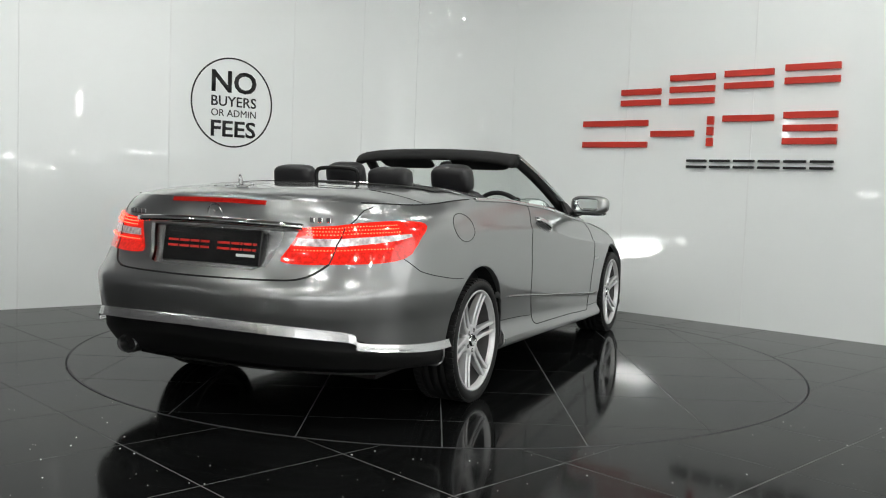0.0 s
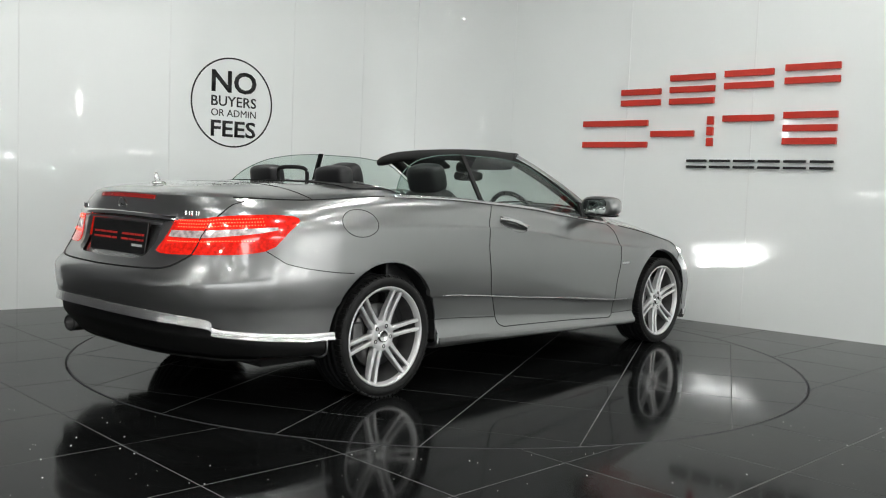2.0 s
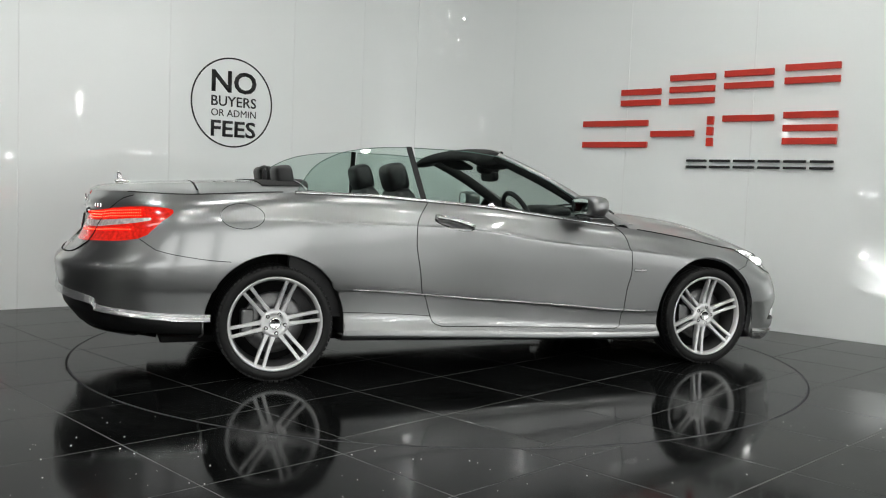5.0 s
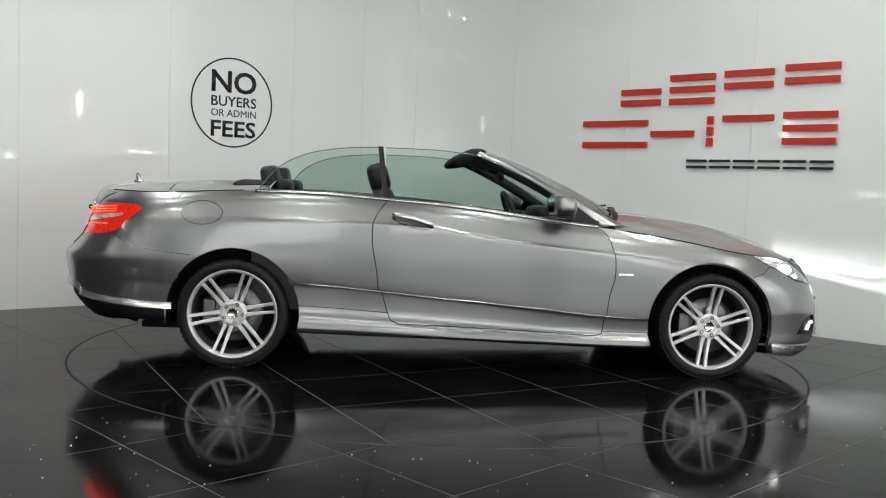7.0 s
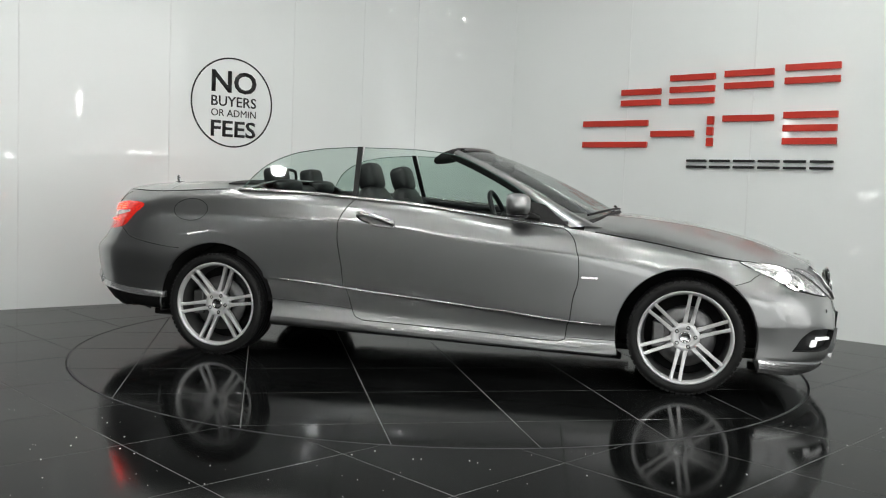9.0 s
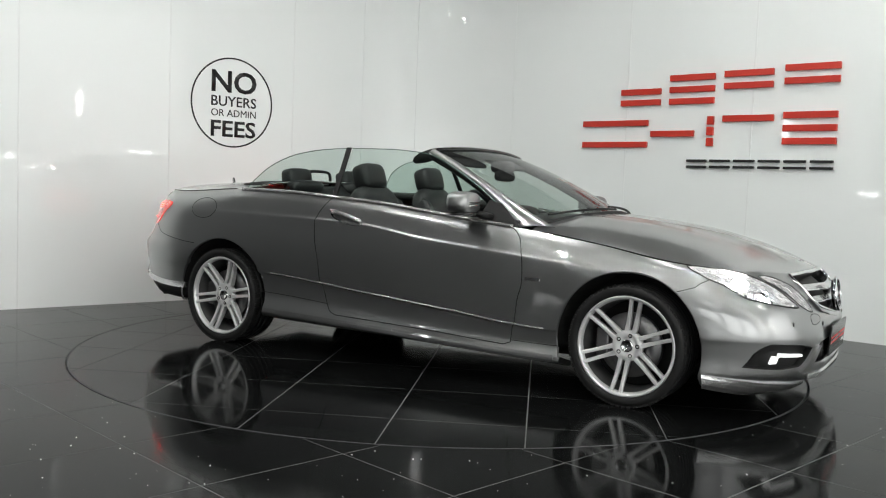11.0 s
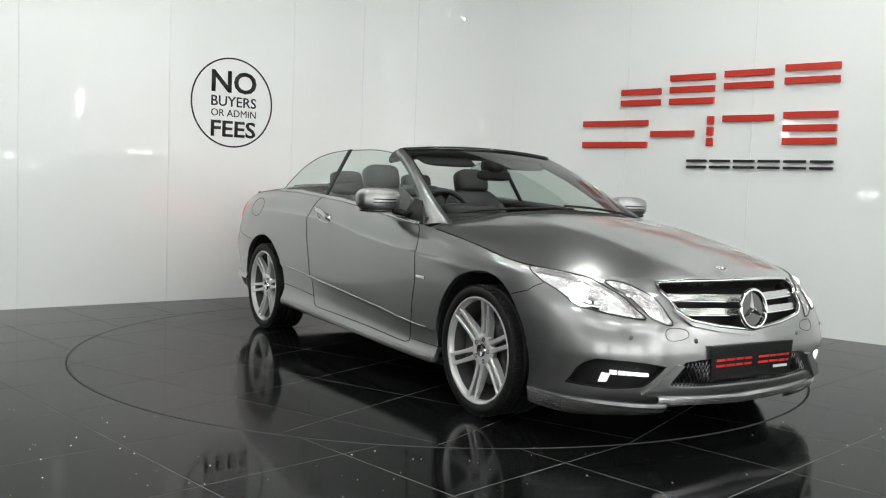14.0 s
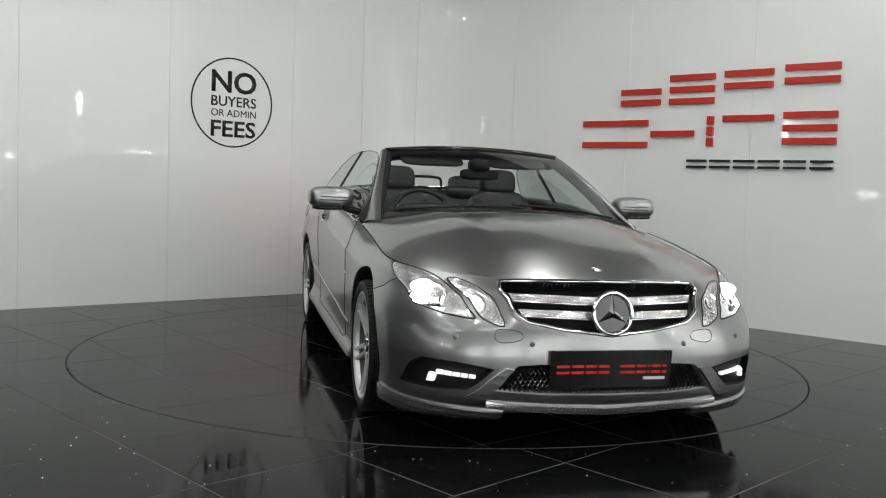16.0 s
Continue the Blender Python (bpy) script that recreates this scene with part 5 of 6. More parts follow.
# ---- headlamps ----
for s in (1, -1):
    head = shell("headlamp", zones["head"], LENS, car, (s,), push=0.003, label="lit clear headlamp with a bright projector")
    bowl = [f for f in zones["head"] if not (abs(sum(CO[i].y for i in f) / len(f) + 0.715) < 0.058 and -0.034 < sum(CO[i].z for i in f) / len(f) - 0.600 < 0.018)]
    shell("reflector", bowl, LAMP_BOWL, head, (s,), push=-0.018)
    lamp_wall("lamp_wall", head_line, 0.020, head, s)
    ring = [find(0.630 + 0.040 * math.sin(a), y=("f", 0.690 + 0.052 * math.cos(a))) for a in np.linspace(0, 2 * math.pi, 25)[:-1]]
    seam("projector_ring", ring, head, 0.0045, CHROME, s, push=-0.010, closed=True)
    seam("lamp_edge", head_line, head, 0.0028, SEAL, s, push=0.001, closed=True)
    c = Vector((1.915, -s * 0.705, 0.632))
    blob("projector", c + Vector((-0.040, 0, 0.010)), (0.040, 0.055, 0.030), LAMP_LIT, head, 2.0)
    # the burner sits deep in a dark box, which shapes the beam
    bx, by, bz = 1.885, -s * 0.700, 0.600
    bm = bmesh.new()
    for x0, x1, y0, y1, z0, z1 in ((-0.17, 0, -0.06, 0.06, 0.011, 0.014), (-0.17, 0, -0.06, 0.06, -0.033, -0.030), (-0.17, 0, -0.063, -0.06, -0.033, 0.014),
                                   (-0.17, 0, 0.06, 0.063, -0.033, 0.014), (-0.175, -0.17, -0.063, 0.063, -0.033, 0.014)):
        add_box(bm, bx + x0, bx + x1, by + y0, by + y1, bz + z0, bz + z1)
    part("beam_box", bm, LINER, head)
    bm = bmesh.new()
    bm.faces.new([bm.verts.new((bx - 0.167, by + y, bz + z)) for y, z in ((-0.02, 0.004), (0.02, 0.004), (0.02, 0.0105), (-0.02, 0.0105))])
    part("burner", bm, BEAM, head)
    bm = bmesh.new()
    bm.faces.new([bm.verts.new((bx - 0.167, by + y, bz + z)) for y, z in ((-0.05, -0.022), (0.05, -0.022), (0.05, 0.002), (-0.05, 0.002))])
    part("scatter_plate", bm, GLOW, head)
    mids = [sum((CO[i] - NO[i] * 0.085 for i in f), Vector()) / len(f) for f in zones["head"]]
    deep = [f for f, q in zip(zones["head"], mids) if not (abs(q.y + 0.70) < 0.066 and -0.036 < q.z - 0.60 < 0.020)]
    shell("bowl_back", deep, LAMP_BOWL, head, (s,), push=-0.085)
    small = shell("headlamp", zones["head_small"], LENS, car, (s,), push=0.003, label="small lit inner headlamp under a clear lens")
    shell("reflector", zones["head_small"], LAMP_BOWL, small, (s,), push=-0.018)
    lamp_wall("lamp_wall", head_small_line, 0.020, small, s)
    ring = [find(0.605 + 0.034 * math.sin(a), y=("f", 0.530 + 0.030 * math.cos(a))) for a in np.linspace(0, 2 * math.pi, 21)[:-1]]
    seam("projector_ring", ring, small, 0.004, CHROME, s, push=-0.010, closed=True)
    seam("lamp_edge", head_small_line, small, 0.0026, SEAL, s, push=0.001, closed=True)
    blob("projector", (2.005, -s * 0.545, 0.602), (0.026, 0.040, 0.036), LAMP_LIT, small, 2.0)
    # bumper openings: fog recess with a lit diode bar
    fog = shell("fog_recess", zones["fog"], BLACK_PLASTIC, front_bumper, (s,), push=-0.03, thick=0.0, label="black recess with a lit diode bar")
    for k in range(5):
        y0, y1 = 0.548 + 0.030 * k, 0.573 + 0.030 * k
        ribbon("diode_bar", outline([("f", y0, 0.305 + 0.0015 * k), ("f", y1, 0.306 + 0.0015 * k)], 1, False), outline([("f", y0, 0.317 + 0.0022 * k), ("f", y1, 0.319 + 0.0022 * k)], 1, False), DAY_LIT, fog, -0.010, s, 0.015)
    # slanted painted blade between the recess and the intake
    ribbon("bumper_blade", outline([("f", 0.575, 0.238), ("f", 0.50, 0.300), ("f", 0.43, 0.356)], 1, False), outline([("f", 0.515, 0.232), ("f", 0.452, 0.295), ("f", 0.40, 0.352)], 1, False), PAINT, front_bumper, 0.016, s, 0.02)
    ribbon("diode_bar", outline([("f", 0.700, 0.280), ("f", 0.726, 0.278)], 1, False), outline([("f", 0.692, 0.312), ("f", 0.718, 0.314)], 1, False), DAY_LIT, fog, -0.010, s, 0.015)
    lamp_wall("recess_wall", fog_line, 0.032, fog, s, BLACK_PLASTIC)
    seam("recess_edge", fog_line, fog, 0.004, BLACK_PLASTIC, s, push=-0.004, closed=True)
    # lips under the bumper
    ribbon("spoiler_lip", outline([("f", 0.42, 0.150), ("f", 0.60, 0.150), ("f", 0.75, 0.152), ("x", 1.88, 0.156), ("x", 1.755, 0.165)], 1, False),
           outline([("f", 0.42, 0.168), ("f", 0.60, 0.182), ("f", 0.75, 0.196), ("x", 1.88, 0.205), ("x", 1.755, 0.215)], 1, False), SATIN, front_bumper, 0.010, s, 0.03, tilt=0.020)
    ribbon("chin_strip", outline([("f", 0.0, 0.172), ("f", 0.3, 0.190), ("f", 0.50, 0.205)], 1, False), outline([("f", 0.0, 0.192), ("f", 0.3, 0.208), ("f", 0.50, 0.222)], 1, False), SATIN, front_bumper, 0.010, s, 0.02, tilt=0.012)
    # side skirt highlight ledge
    ribbon("skirt_edge", outline([("x", -1.00, 0.228), ("x", 0.0, 0.205), ("x", 1.00, 0.182)], 1, False), outline([("x", -1.00, 0.262), ("x", 0.0, 0.236), ("x", 1.00, 0.212)], 1, False), PAINT, car, 0.006, s, 0.01)
    # parking sensors
    for y, z in ((0.33, 0.452), (0.62, 0.468)):
        p = on_flank([find(z, y=("f", y))], 0.001, s)[0]
        blob("parking_sensor", p, (0.004, 0.011, 0.011), STEEL, front_bumper, 2.0)
    # washer flap outline
    seam("washer_flap", outline([("f", 0.46, 0.505), ("f", 0.38, 0.500), ("f", 0.37, 0.470), ("f", 0.44, 0.455), ("f", 0.475, 0.47)], 3), front_bumper, 0.0015, SEAL, s, closed=True)
shell("intake_backing", zones["intake"], LINER, front_bumper, (1, -1), push=-0.06)
bm = bmesh.new()
for i in range(-26, 27):
    for lean in (-1, 1):
        pts = []
        for k in range(7):
            z = 0.245 + 0.13 * k / 6
            y = i * 0.02 + lean * (z - 0.31) * 0.6
            wmax = 0.47 - (z - 0.262) * 0.85
            if abs(y) < wmax:
                pts.append(on_flank([find(z, y=("f", abs(y)))], -0.018, 1 if y <= 0 else -1)[0])
        if len(pts) > 1:
            add_tube(bm, pts, 0.0028, 4)
tagged(part("intake_mesh", bm, BLACK_GLOSS, front_bumper), kind="stuff")

# ---- windscreen, its frame and the side windows ----
def screen_base(s):
    return Vector((0.775 + 0.165 * (1 - s * s), 0.735 * s, 0.878 + 0.068 * (1 - s * s)))


def screen_top(s):
    return Vector((0.030 + 0.055 * (1 - s * s), 0.555 * s, 1.283 + 0.026 * (1 - s * s)))


bm = bmesh.new()
rows = []
for j in range(17):
    t = j / 16
    row = []
    for i in range(33):
        s = -1 + 2 * i / 32
        p = screen_base(s).lerp(screen_top(s), t)
        p += Vector((0.35, 0, 0.6)) * 0.07 * 4 * t * (1 - t) * 0.6
        row.append(bm.verts.new(p))
    rows.append(row)
for a, b in zip(rows, rows[1:]):
    for i in range(32):
        bm.faces.new((a[i], a[i + 1], b[i + 1], b[i]))
screen_frame = part("windscreen", bm, SCREEN, car, "raked clear windscreen", smooth=True)
screen_frame.visible_shadow = False


def pillar_point(t, s):
    p = screen_base(s).lerp(screen_top(s), t)
    return p + Vector((0.35, 0, 0.6)) * 0.07 * 4 * t * (1 - t) * 0.6


for s in (-1, 1):
    # a broad painted panel, widest at its foot, between the screen and the side window
    bm = bmesh.new()
    rows = []
    for t in np.linspace(0.0, 1.0, 26):
        inner = pillar_point(t, s) + Vector((0.13 * (1 - t) ** 5, -0.012 * s, 0.002 - 0.010 * (1 - t) ** 5))
        outer = pillar_point(t, s) + Vector((-0.028 - 0.045 * (1 - t) ** 4, 0.026 * s + 0.028 * s * (1 - t) ** 3, -0.014 - 0.004 * (1 - t)))
        mid = (inner + outer) / 2 + Vector((0.004, 0.010 * s, 0.008))
        q1, q2 = (inner * 2 + mid * 2 + outer * 0) / 4, (mid * 2 + outer * 2) / 4
        lip_in, lip_out = inner + Vector((-0.010, 0, -0.014)), outer + Vector((-0.006, -0.016 * s, -0.010))
        rows.append([bm.verts.new(p) for p in (lip_in, inner, q1 + Vector((0, 0, 0.002)), mid, q2 + Vector((0, 0.002 * s, 0.001)), outer, lip_out)])
    for a, b in zip(rows, rows[1:]):
        for k in range(6):
            bm.faces.new((a[k], b[k], b[k + 1], a[k + 1]))
    bmesh.ops.recalc_face_normals(bm, faces=list(bm.faces))
    if sum(f.normal.z for f in bm.faces) < 0:
        bmesh.ops.reverse_faces(bm, faces=list(bm.faces))
    pil = part("windscreen_pillar", bm, PAINT, car, smooth=True)
    bm = bmesh.new()
    pts = [pillar_point(t, s) + Vector((-0.036, -0.016 * s, -0.022)) for t in np.linspace(-0.02, 1.0, 18)]
    add_tube(bm, pts, 0.034, 10)
    part("pillar_lining", bm, CLOTH, pil, smooth=True)
    bm = bmesh.new()
    pts = [pillar_point(t, s) + Vector((-0.030, 0.024 * s, -0.020)) for t in np.linspace(0.06, 1.0, 18)]
    add_tube(bm, pts, 0.005, 8)
    part("pillar_chrome", bm, CHROME, pil, smooth=True)
    # mirror triangle
    bm = bmesh.new()
    tri = [(0.73, 0.868), (0.47, 0.898), (0.50, 1.0), (0.58, 0.985)]
    a = [bm.verts.new((x, s * (0.805 - (z - 0.87) * 0.62), z)) for x, z in tri]
    b = [bm.verts.new((x, s * (0.785 - (z - 0.87) * 0.62), z)) for x, z in tri]
    bm.faces.new(a)
    bm.faces.new(b[::-1])
    for i in range(4):
        bm.faces.new((a[i], a[(i + 1) % 4], b[(i + 1) % 4], b[i]))
    bmesh.ops.recalc_face_normals(bm, faces=list(bm.faces))
    part("mirror_triangle", bm, BLACK_PLASTIC, car)
# thick padded header over the screen
bm = bmesh.new()
rings = []
for i in range(33):
    s = -1 + 2 * i / 32
    t = screen_top(s)
    drop = 0.018 * s ** 8
    sec = [(0.010, 0.004), (-0.02, 0.014), (-0.07, 0.012), (-0.115, -0.004), (-0.150, -0.030), (-0.155, -0.052), (-0.135, -0.066), (-0.08, -0.062), (-0.03, -0.052), (0.015, -0.030)]
    rings.append([bm.verts.new((t.x + dx, t.y * 1.012, t.z + dz - drop)) for dx, dz in sec])
for a, b in zip(rings, rings[1:]):
    for k in range(10):
        bm.faces.new((a[k], a[(k + 1) % 10], b[(k + 1) % 10], b[k]))
bm.faces.new(rings[0])
bm.faces.new(rings[-1][::-1])
bmesh.ops.recalc_face_normals(bm, faces=list(bm.faces))
header = part("windscreen_header", bm, CLOTH, car, "thick black padded windscreen header", smooth=True)
bm = bmesh.new()
add_tube(bm, [screen_top(s) + Vector((0.012, 0, 0.0)) for s in np.linspace(-1, 1, 33)], 0.011, 8)
part("header_trim", bm, BLACK_GLOSS, header, smooth=True)
blob("inner_mirror", (0.215, 0, 1.148), (0.022, 0.125, 0.034), BLACK_PLASTIC, header, 3.5)
blob("mirror_foot", (0.20, 0, 1.205), (0.075, 0.065, 0.042), BLACK_PLASTIC, header, 3.0)
for s in (1, -1):
    bm = bmesh.new()
    add_blob(bm, (0.06, s * 0.27, 1.235), (0.10, 0.20, 0.011), 4.0, Matrix.Rotation(radians(24), 3, "Y"))
    part("sun_visor", bm, CLOTH, header, smooth=True)
# black cowl, wipers
bm = bmesh.new()
add_tube(bm, [screen_base(s) + Vector((0.018, 0, -0.002)) for s in np.linspace(-1, 1, 33)], 0.016, 8)
cowl = part("cowl", bm, BLACK_PLASTIC, car, smooth=True)
for y0, y1 in ((-0.62, 0.02), (-0.02, 0.60)):
    bm = bmesh.new()
    add_tube(bm, [screen_base(y / 0.735) + Vector((0.022 - 0.03 * k, 0, 0.022 + 0.015 * k)) for k, y in zip(np.linspace(0, 1, 12), np.linspace(y1, y0, 12))], 0.007, 6)
    part("wiper", bm, BLACK_PLASTIC, cowl)

GLASS_TOP = [(-1.262, 1.010), (-1.22, 1.075), (-1.146, 1.155), (-1.05, 1.210), (-0.952, 1.244), (-0.75, 1.275), (-0.573, 1.284), (-0.3, 1.283), (-0.038, 1.264), (0.05, 1.246), (0.183, 1.190), (0.391, 1.082), (0.531, 0.995), (0.66, 0.90)]
PANE_EDGE = mat("green_glass_edge", (0.10, 0.16, 0.14), 0.2, stain=0.1)
panes = {1: [], -1: []}
BELT_Z = [(-1.284, 1.004), (-0.9, 1.000), (-0.573, 0.983), (-0.155, 0.956), (0.175, 0.920), (0.676, 0.866)]
for s in (1, -1):
    for x0, x1 in ((-1.262, -0.565), (-0.545, 0.655)):
        bm = bmesh.new()
        rows = []
        edge = []
        for x in np.linspace(x0, x1, 36):
            zb, zt = curve_at(BELT_Z, x) - 0.01, curve_at(GLASS_TOP, x)
            row = []
            for k in range(9):
                t = k / 8
                z = zb + (zt - zb) * t
                y = 0.795 - (z - zb) * 0.58 - 0.05 * (z - zb) ** 2
                row.append(bm.verts.new((x, -s * y, z)))
            rows.append(row)
            edge.append(row[-1].co.copy())
        for a, b in zip(rows, rows[1:]):
            for k in range(8):
                bm.faces.new((a[k], b[k], b[k + 1], a[k + 1]))
        pane = part("side_window", bm, GLASS, car if x1 < -0.5 else doors[s], "raised green-tinted side window", smooth=True)
        pane.visible_shadow = False
        panes[s].append(pane)
        bm = bmesh.new()
        add_tube(bm, edge, 0.0028, 6)
        part("pane_edge", bm, PANE_EDGE, pane)
    bm = bmesh.new()
    rows = []
    for x, z in ((-0.535, 0.975), (-0.555, 1.13), (-0.575, 1.290)):
        y = 0.797 - (z - 0.972) * 0.58 - 0.05 * (z - 0.972) ** 2
        rows.append([bm.verts.new((x + dx, -s * (y + dy), z)) for dx, dy in ((-0.016, 0.004), (0.014, 0.004), (0.014, -0.012), (-0.016, -0.012))])
    for a, b in zip(rows, rows[1:]):
        for k in range(4):
            bm.faces.new((a[k], a[(k + 1) % 4], b[(k + 1) % 4], b[k]))
    bm.faces.new(rows[-1])
    bm.faces.new(rows[0][::-1])
    bmesh.ops.recalc_face_normals(bm, faces=list(bm.faces))
    part("window_post", bm, BLACK_PLASTIC, panes[s][1])

# ---- door mirrors and handles ----
for s in (1, -1):
    turn = Matrix.Rotation(radians(8 * s), 3, "Z")
    yy = -s * (0.935 if s > 0 else 0.915)
    bm = bmesh.new()
    add_blob(bm, (0.455, yy, 0.982), (0.072, 0.128, 0.062), 3.2, turn, 28, 16)
    for v in bm.verts:
        # rounder towards the front, cut flat behind
        if v.co.x < 0.405:
            v.co.x = 0.405
    mir = part("door_mirror", bm, PAINT, doors[s], "silver door mirror with a dark foot", smooth=True)
    bm = bmesh.new()
    add_blob(bm, (0.402, yy, 0.982), (0.006, 0.100, 0.044), 4.0, turn)
    part("mirror_glass", bm, MIRROR, mir)
    bm = bmesh.new()
    add_blob(bm, (0.460, yy, 0.924), (0.062, 0.110, 0.014), 3.0, turn)
    part("mirror_base", bm, BLACK_GLOSS, mir, smooth=True)
    bm = bmesh.new()
    add_tube(bm, [(0.50, -s * 0.86, 0.925), (0.53, -s * 0.82, 0.915), (0.545, -s * 0.775, 0.905)], 0.020, 8)
    part("mirror_arm", bm, BLACK_PLASTIC, mir, smooth=True)
    for zz in (0.968, 0.985):
        bm = bmesh.new()
        pts = []
        for a in np.linspace(-1.0, 0.75, 14):
            y = 0.105 * a
            x = 0.070 * (1 - abs(a * 0.9) ** 3.2) ** (1 / 3.2)
            q = turn @ Vector((x + 0.001, y * -s, 0))
            pts.append((0.455 + q.x, yy + q.y, zz))
        add_tube(bm, pts, 0.0032, 6)
        part("indicator_strip", bm, CHROME if zz < 0.98 else BLACK_GLOSS, mir)
    # handle: a dark scooped cup with a bright bar across
    sl = radians(-12)
    pts = []
    for i in range(24):
        a = 2 * math.pi * i / 24
        x, z = 0.123 * math.cos(a), 0.030 * math.sin(a)
        pts.append(find(0.855 + x * math.sin(sl) * 0.9 + z * math.cos(sl), x=-0.378 + x * math.cos(sl)))
    bm = bmesh.new()
    ring = [bm.verts.new(p) for p in on_flank(pts, 0.0015, s)]
    mid = bm.verts.new(sum((v.co for v in ring), Vector()) / len(ring) + Vector((0, s * 0.012, 0)))
    for i in range(24):
        bm.faces.new((ring[i], ring[(i + 1) % 24], mid))
    bmesh.ops.recalc_face_normals(bm, faces=list(bm.faces))
    h = part("door_handle", bm, BLACK_GLOSS, doors[s], "silver pull handle over a dark cup", smooth=True)
    seam("cup_edge", pts, h, 0.0022, CHROME, s, push=0.001, closed=True)
    bar = [find(0.868 + 0.008 * (1 - k * k) - 0.026 * k, x=-0.378 + 0.112 * k) for k in np.linspace(-1, 1, 15)]
    bm = bmesh.new()
    bp = on_flank(bar, 0.0, s)
    add_tube(bm, [p + Vector((0, -s * 0.020 * (1 - k ** 6), 0)) for p, k in zip(bp, np.linspace(-1, 1, 15))], 0.0165, 10)
    part("pull", bm, SATIN, h, smooth=True)
    seam("pull_trim", [(u, v) for u, v in bar], h, 0.004, CHROME, s, push=0.026)
    # small badge on the wing
    p = on_flank([find(0.598, x=0.86)], 0.003, s)[0]
    bm = bmesh.new()
    add_box(bm, p.x - 0.045, p.x + 0.045, p.y - 0.002, p.y + 0.002, p.z - 0.008, p.z + 0.008, 0.002)
    part("wing_badge", bm, CHROME, car)
    # rows of plain bars where the lid carries its type letters
    for k in range(4 if s < 0 else 3):
        y = 0.47 + 0.032 * k if s > 0 else 0.43 + 0.034 * k
        p = on_flank([find(0.900, y=("r", y))], 0.003, s)[0]
        bm = bmesh.new()
        add_box(bm, p.x - 0.003, p.x + 0.004, p.y - 0.011, p.y + 0.011, p.z - 0.011, p.z + 0.011, 0.002)
        part("lid_badge", bm, CHROME, boot)

# aerial fin, exhaust
bm = bmesh.new()
add_blob(bm, (-2.135, 0, 1.030), (0.040, 0.011, 0.010), 2.4)
add_blob(bm, (-2.145, 0, 1.050), (0.014, 0.006, 0.035), 2.2, Matrix.Rotation(radians(-14), 3, "Y"))
part("aerial_fin", bm, SATIN, boot, smooth=True)
bm = bmesh.new()
add_lathe(bm, [(0.030, 0.22), (0.034, 0.0), (0.040, -0.01), (0.043, 0.0), (0.041, 0.22)], "x", 28, centre=(-2.365, 0.45, 0.29))
for v in bm.verts:
    v.co.y = 0.45 + (v.co.y - 0.45) * 1.35
pipe = part("exhaust_pipe", bm, STEEL, car, "oval steel exhaust tip", smooth=True)
blob("bore", (-2.31, 0.45, 0.29), (0.03, 0.045, 0.033), LINER, pipe, 2.2)

# ---- cabin ----
for s in (1, -1):
    shell("door_card", zones["door"], LEATHER, doors[s], (s,), push=-0.125)
    bm = bmesh.new()
    add_box(bm, -1.30, 0.72, -s * 0.76 - 0.02, -s * 0.76 + 0.02, 0.32, 0.90, 0.01)
    part("side_trim", bm, LEATHER, car)
    bm = bmesh.new()
    pts = [Vector((x, -s * 0.765, curve_at(BELT_Z, x) - 0.022)) for x in np.linspace(-1.27, 0.66, 20)]
    add_tube(bm, pts, 0.026, 8)
    part("belt_pad", bm, LEATHER, car, smooth=True)


def seat(y):
    lean = Matrix.Rotation(radians(-17), 3, "Y")
    cushion = blob("front_seat", (-0.22, y, 0.48), (0.28, 0.25, 0.10), LEATHER, car, 3.5, label="black leather front seat with a tall headrest")
    blob("backrest", (-0.49, y, 0.77), (0.085, 0.245, 0.30), LEATHER, cushion, 3.2, lean)
    for k in (-1, 1):
        blob("bolster", (-0.455, y + 0.19 * k, 0.74), (0.085, 0.055, 0.25), LEATHER, cushion, 2.6, lean)
    blob("headrest", (-0.585, y, 1.108), (0.066, 0.128, 0.090), LEATHER, cushion, 3.8, lean)
    bm = bmesh.new()
    for k in (-0.05, 0.05):
        add_tube(bm, [(-0.56, y + k, 0.98), (-0.58, y + k, 1.06)], 0.008, 6)
    part("headrest_post", bm, CHROME, cushion)


seat(-0.365)
seat(0.365)
bench = blob("rear_seat", (-0.98, 0, 0.62), (0.20, 0.58, 0.11), LEATHER, car, 4.0, label="black leather rear bench with two headrests")
blob("backrest", (-1.20, 0, 0.83), (0.10, 0.58, 0.21), LEATHER, bench, 4.0, Matrix.Rotation(radians(-14), 3, "Y"))
for y in (-0.30, 0.30):
    blob("headrest", (-1.255, y, 1.085), (0.055, 0.122, 0.072), LEATHER, bench, 4.2, Matrix.Rotation(radians(-10), 3, "Y"))
    blob("shoulder_pad", (-1.175, y, 1.03), (0.06, 0.17, 0.05), LEATHER, bench, 3.0)
bm = bmesh.new()
pts = smooth_path([(-1.30, -0.12, 1.03), (-1.305, -0.13, 1.11), (-1.31, -0.09, 1.142), (-1.31, 0.09, 1.142), (-1.305, 0.13, 1.11), (-1.30, 0.12, 1.03)], 6)
add_tube(bm, pts, 0.011, 8)
part("draught_frame", bm, BLACK_PLASTIC, bench, smooth=True)
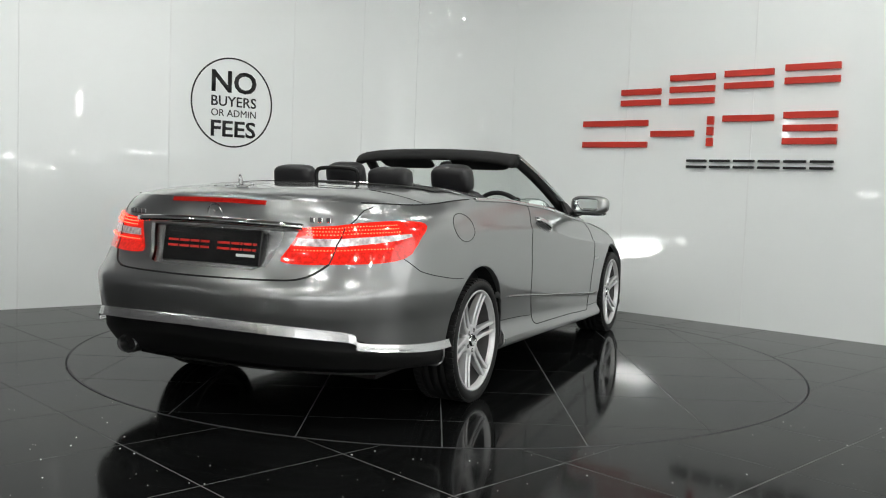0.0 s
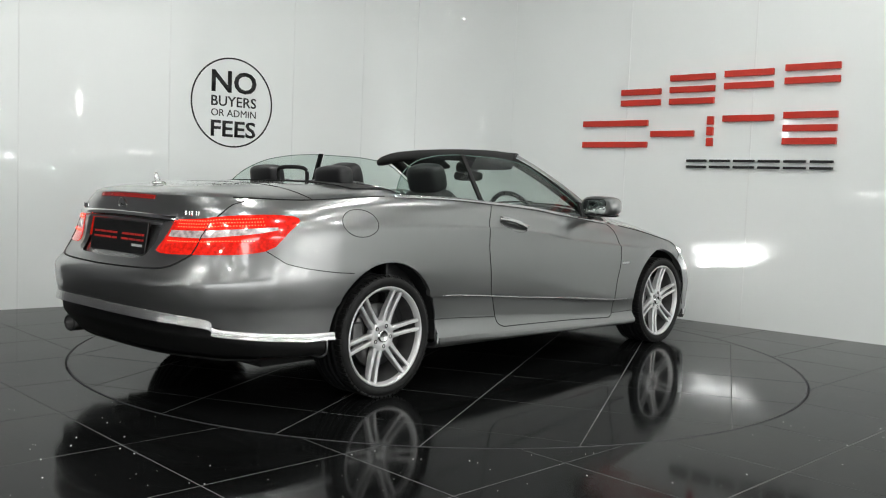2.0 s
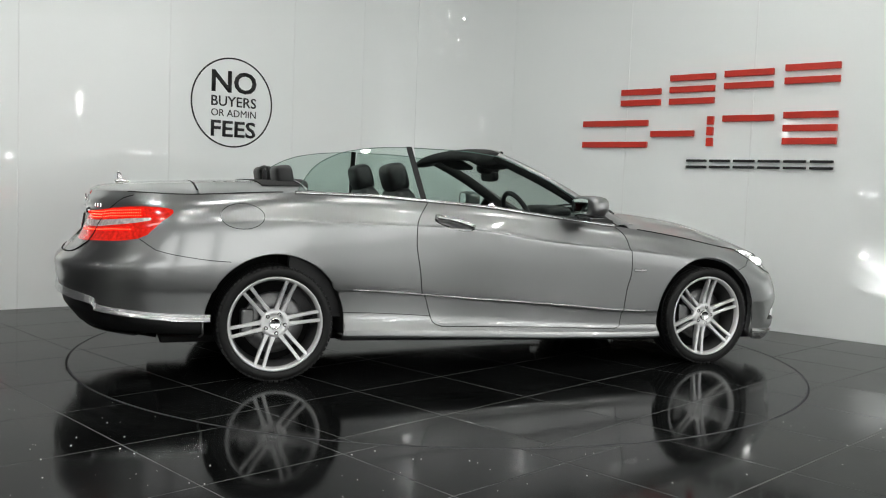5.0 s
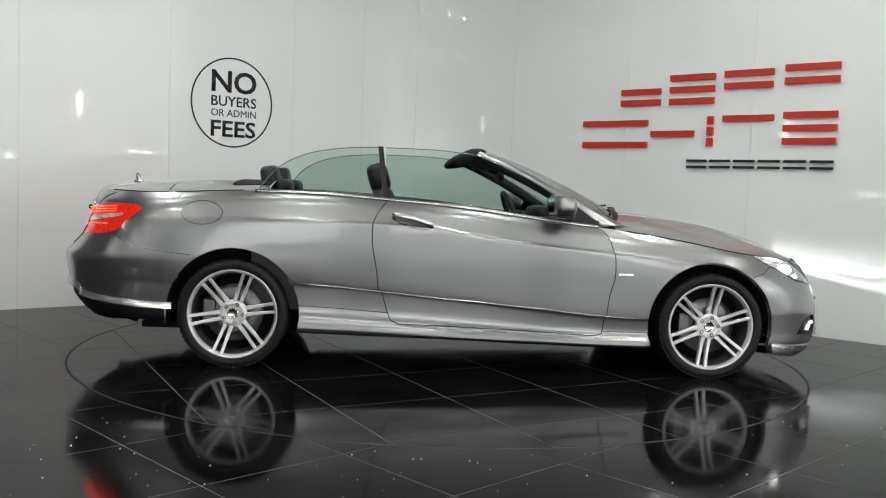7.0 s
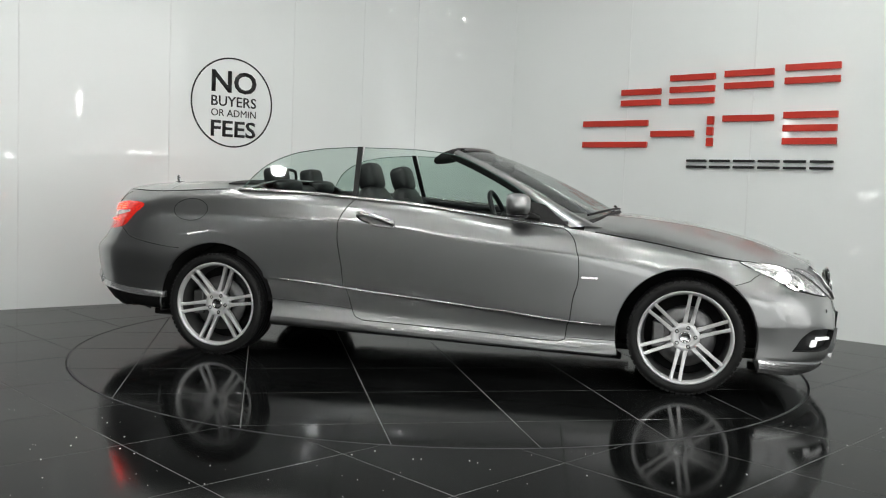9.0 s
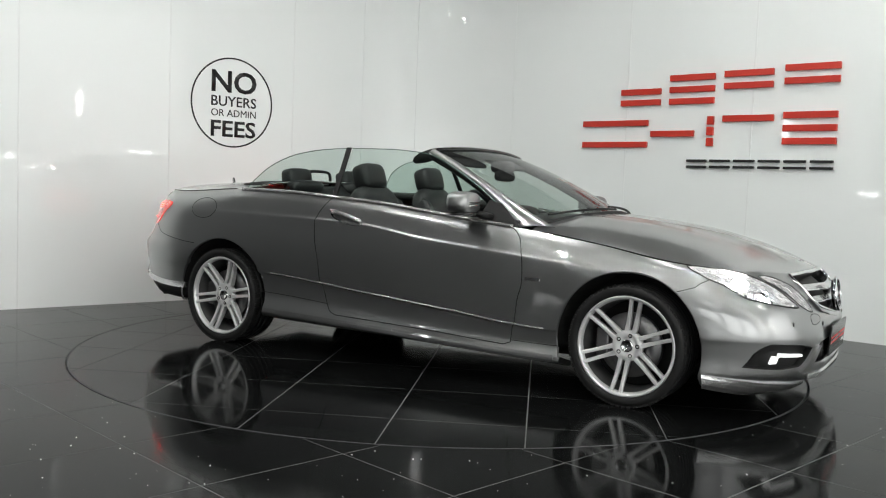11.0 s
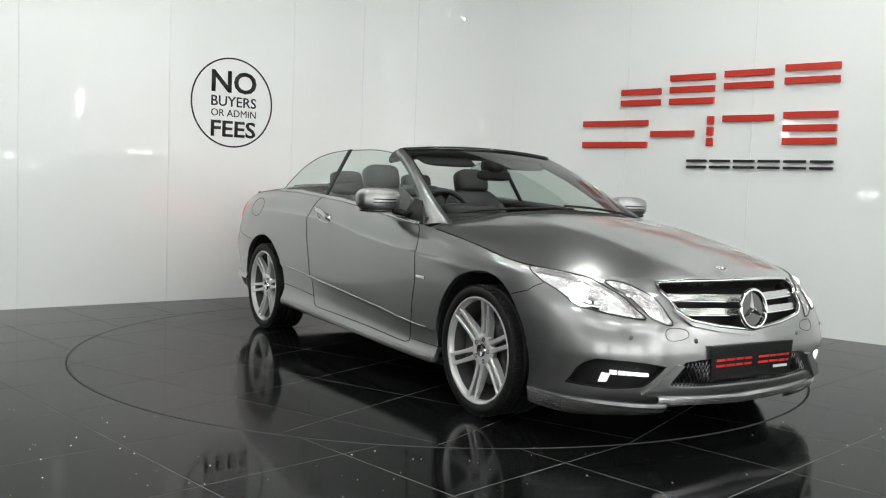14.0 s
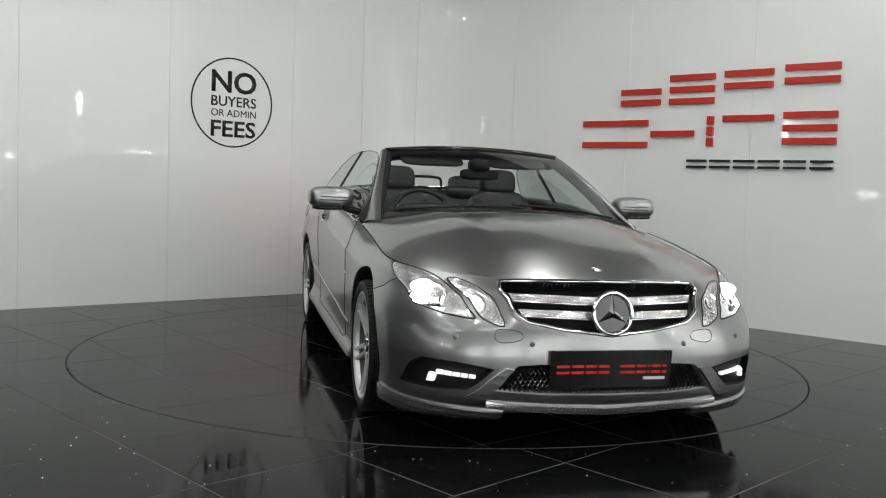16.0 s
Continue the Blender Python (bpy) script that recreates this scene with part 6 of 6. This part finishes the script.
# black shelf between the tonneau cover and the rear headrests
bm = bmesh.new()
rows = []
for x in np.linspace(-1.43, -1.212, 8):
    zc, ze = curve_at([(-1.78, 1.049), (-1.5, 1.062), (-1.2, 1.066)], x), 1.002
    rows.append([bm.verts.new((x, 0.80 * k, ze + (zc - ze) * (1 - abs(k) ** 3.4) + 0.005)) for k in np.linspace(-0.80, 0.80, 25)])
for a, b in zip(rows, rows[1:]):
    for k in range(24):
        bm.faces.new((a[k], b[k], b[k + 1], a[k + 1]))
out = bmesh.ops.extrude_face_region(bm, geom=list(bm.faces))
bmesh.ops.translate(bm, vec=(0, 0, -0.007), verts=[g for g in out["geom"] if isinstance(g, bmesh.types.BMVert)])
bmesh.ops.recalc_face_normals(bm, faces=list(bm.faces))
part("rear_shelf", bm, CLOTH, car, "black cloth shelf behind the rear headrests", smooth=False)
# dashboard, wheel, console
dash = blob("dashboard", (0.62, 0, 0.80), (0.30, 0.72, 0.125), LEATHER, car, 4.5)
blob("instrument_hood", (0.47, -0.36, 0.925), (0.12, 0.20, 0.05), LEATHER, dash, 3.0)
blob("console", (0.0, 0, 0.45), (0.55, 0.12, 0.16), LEATHER, car, 5.0)
bm = bmesh.new()
m = Matrix.Translation((0.27, -0.36, 0.875)) @ Matrix.Rotation(radians(-24), 4, "Y")
add_tube(bm, [m @ Vector((0, 0.182 * math.cos(a), 0.182 * math.sin(a))) for a in np.linspace(0, 2 * math.pi, 41)[:-1]], 0.016, 10, closed=True)
sw = part("steering_wheel", bm, LEATHER, car, "black leather steering wheel", smooth=True)
bm = bmesh.new()
add_blob(bm, (0.30, -0.36, 0.87), (0.035, 0.075, 0.065), 3.0)
for a in (0, 180, 270):
    add_tube(bm, [m @ Vector((0, 0.05 * math.cos(radians(a)), 0.05 * math.sin(radians(a)))), m @ Vector((0, 0.18 * math.cos(radians(a)), 0.18 * math.sin(radians(a))))], 0.014, 8)
part("wheel_boss", bm, BLACK_PLASTIC, sw, smooth=True)

bm = bmesh.new()
pts = []
for k in np.linspace(-1, 1, 41):
    x = -1.205
    edge_y = 0.800
    zz = 1.003 + (1.066 - 1.003) * (1 - abs(k) ** 3.4)
    pts.append((x, edge_y * k, zz + 0.003))
add_tube(bm, pts, 0.008, 8)
part("tonneau_chrome", bm, CHROME, tonneau, smooth=True)



def motions():
    turns = [(0.0, 65.8), (1.0, 56.7), (2.0, 47.7), (3.0, 38.8), (4.0, 30.0), (5.0, 21.2), (6.0, 12.45), (7.0, 3.7), (8.0, -5.0), (9.0, -13.65),
             (10.0, -22.4), (11.0, -31.15), (12.0, -39.95), (13.0, -48.85), (14.0, -57.85), (15.0, -66.9), (16.0, -76.05)]
    walk(turntable, [(t, pose(0, 0, 0, 0, 0, a)) for t, a in turns])
    walk(car, [(t, pose(0, 0, 0, 0, 0, a) @ Matrix.Translation(CAR_AT)) for t, a in turns])

    # the side windows rise out of the doors and wings
    rise = [(0.0, 0.0), (0.9, 0.0), (1.5, 0.5), (2.0, 0.86), (2.4, 1.0), (16.0, 1.0)]
    for s in (1, -1):
        for pane in panes[s]:
            pivot = Matrix.Translation((0, -s * 0.795, 0.97))
            walk(pane, [(t, pivot @ Matrix.Translation((0, 0, -0.325 * (1 - p))) @ Matrix.Rotation(radians(s * 29 * (1 - p)), 4, "X") @ pivot.inverted()) for t, p in rise])


motions()
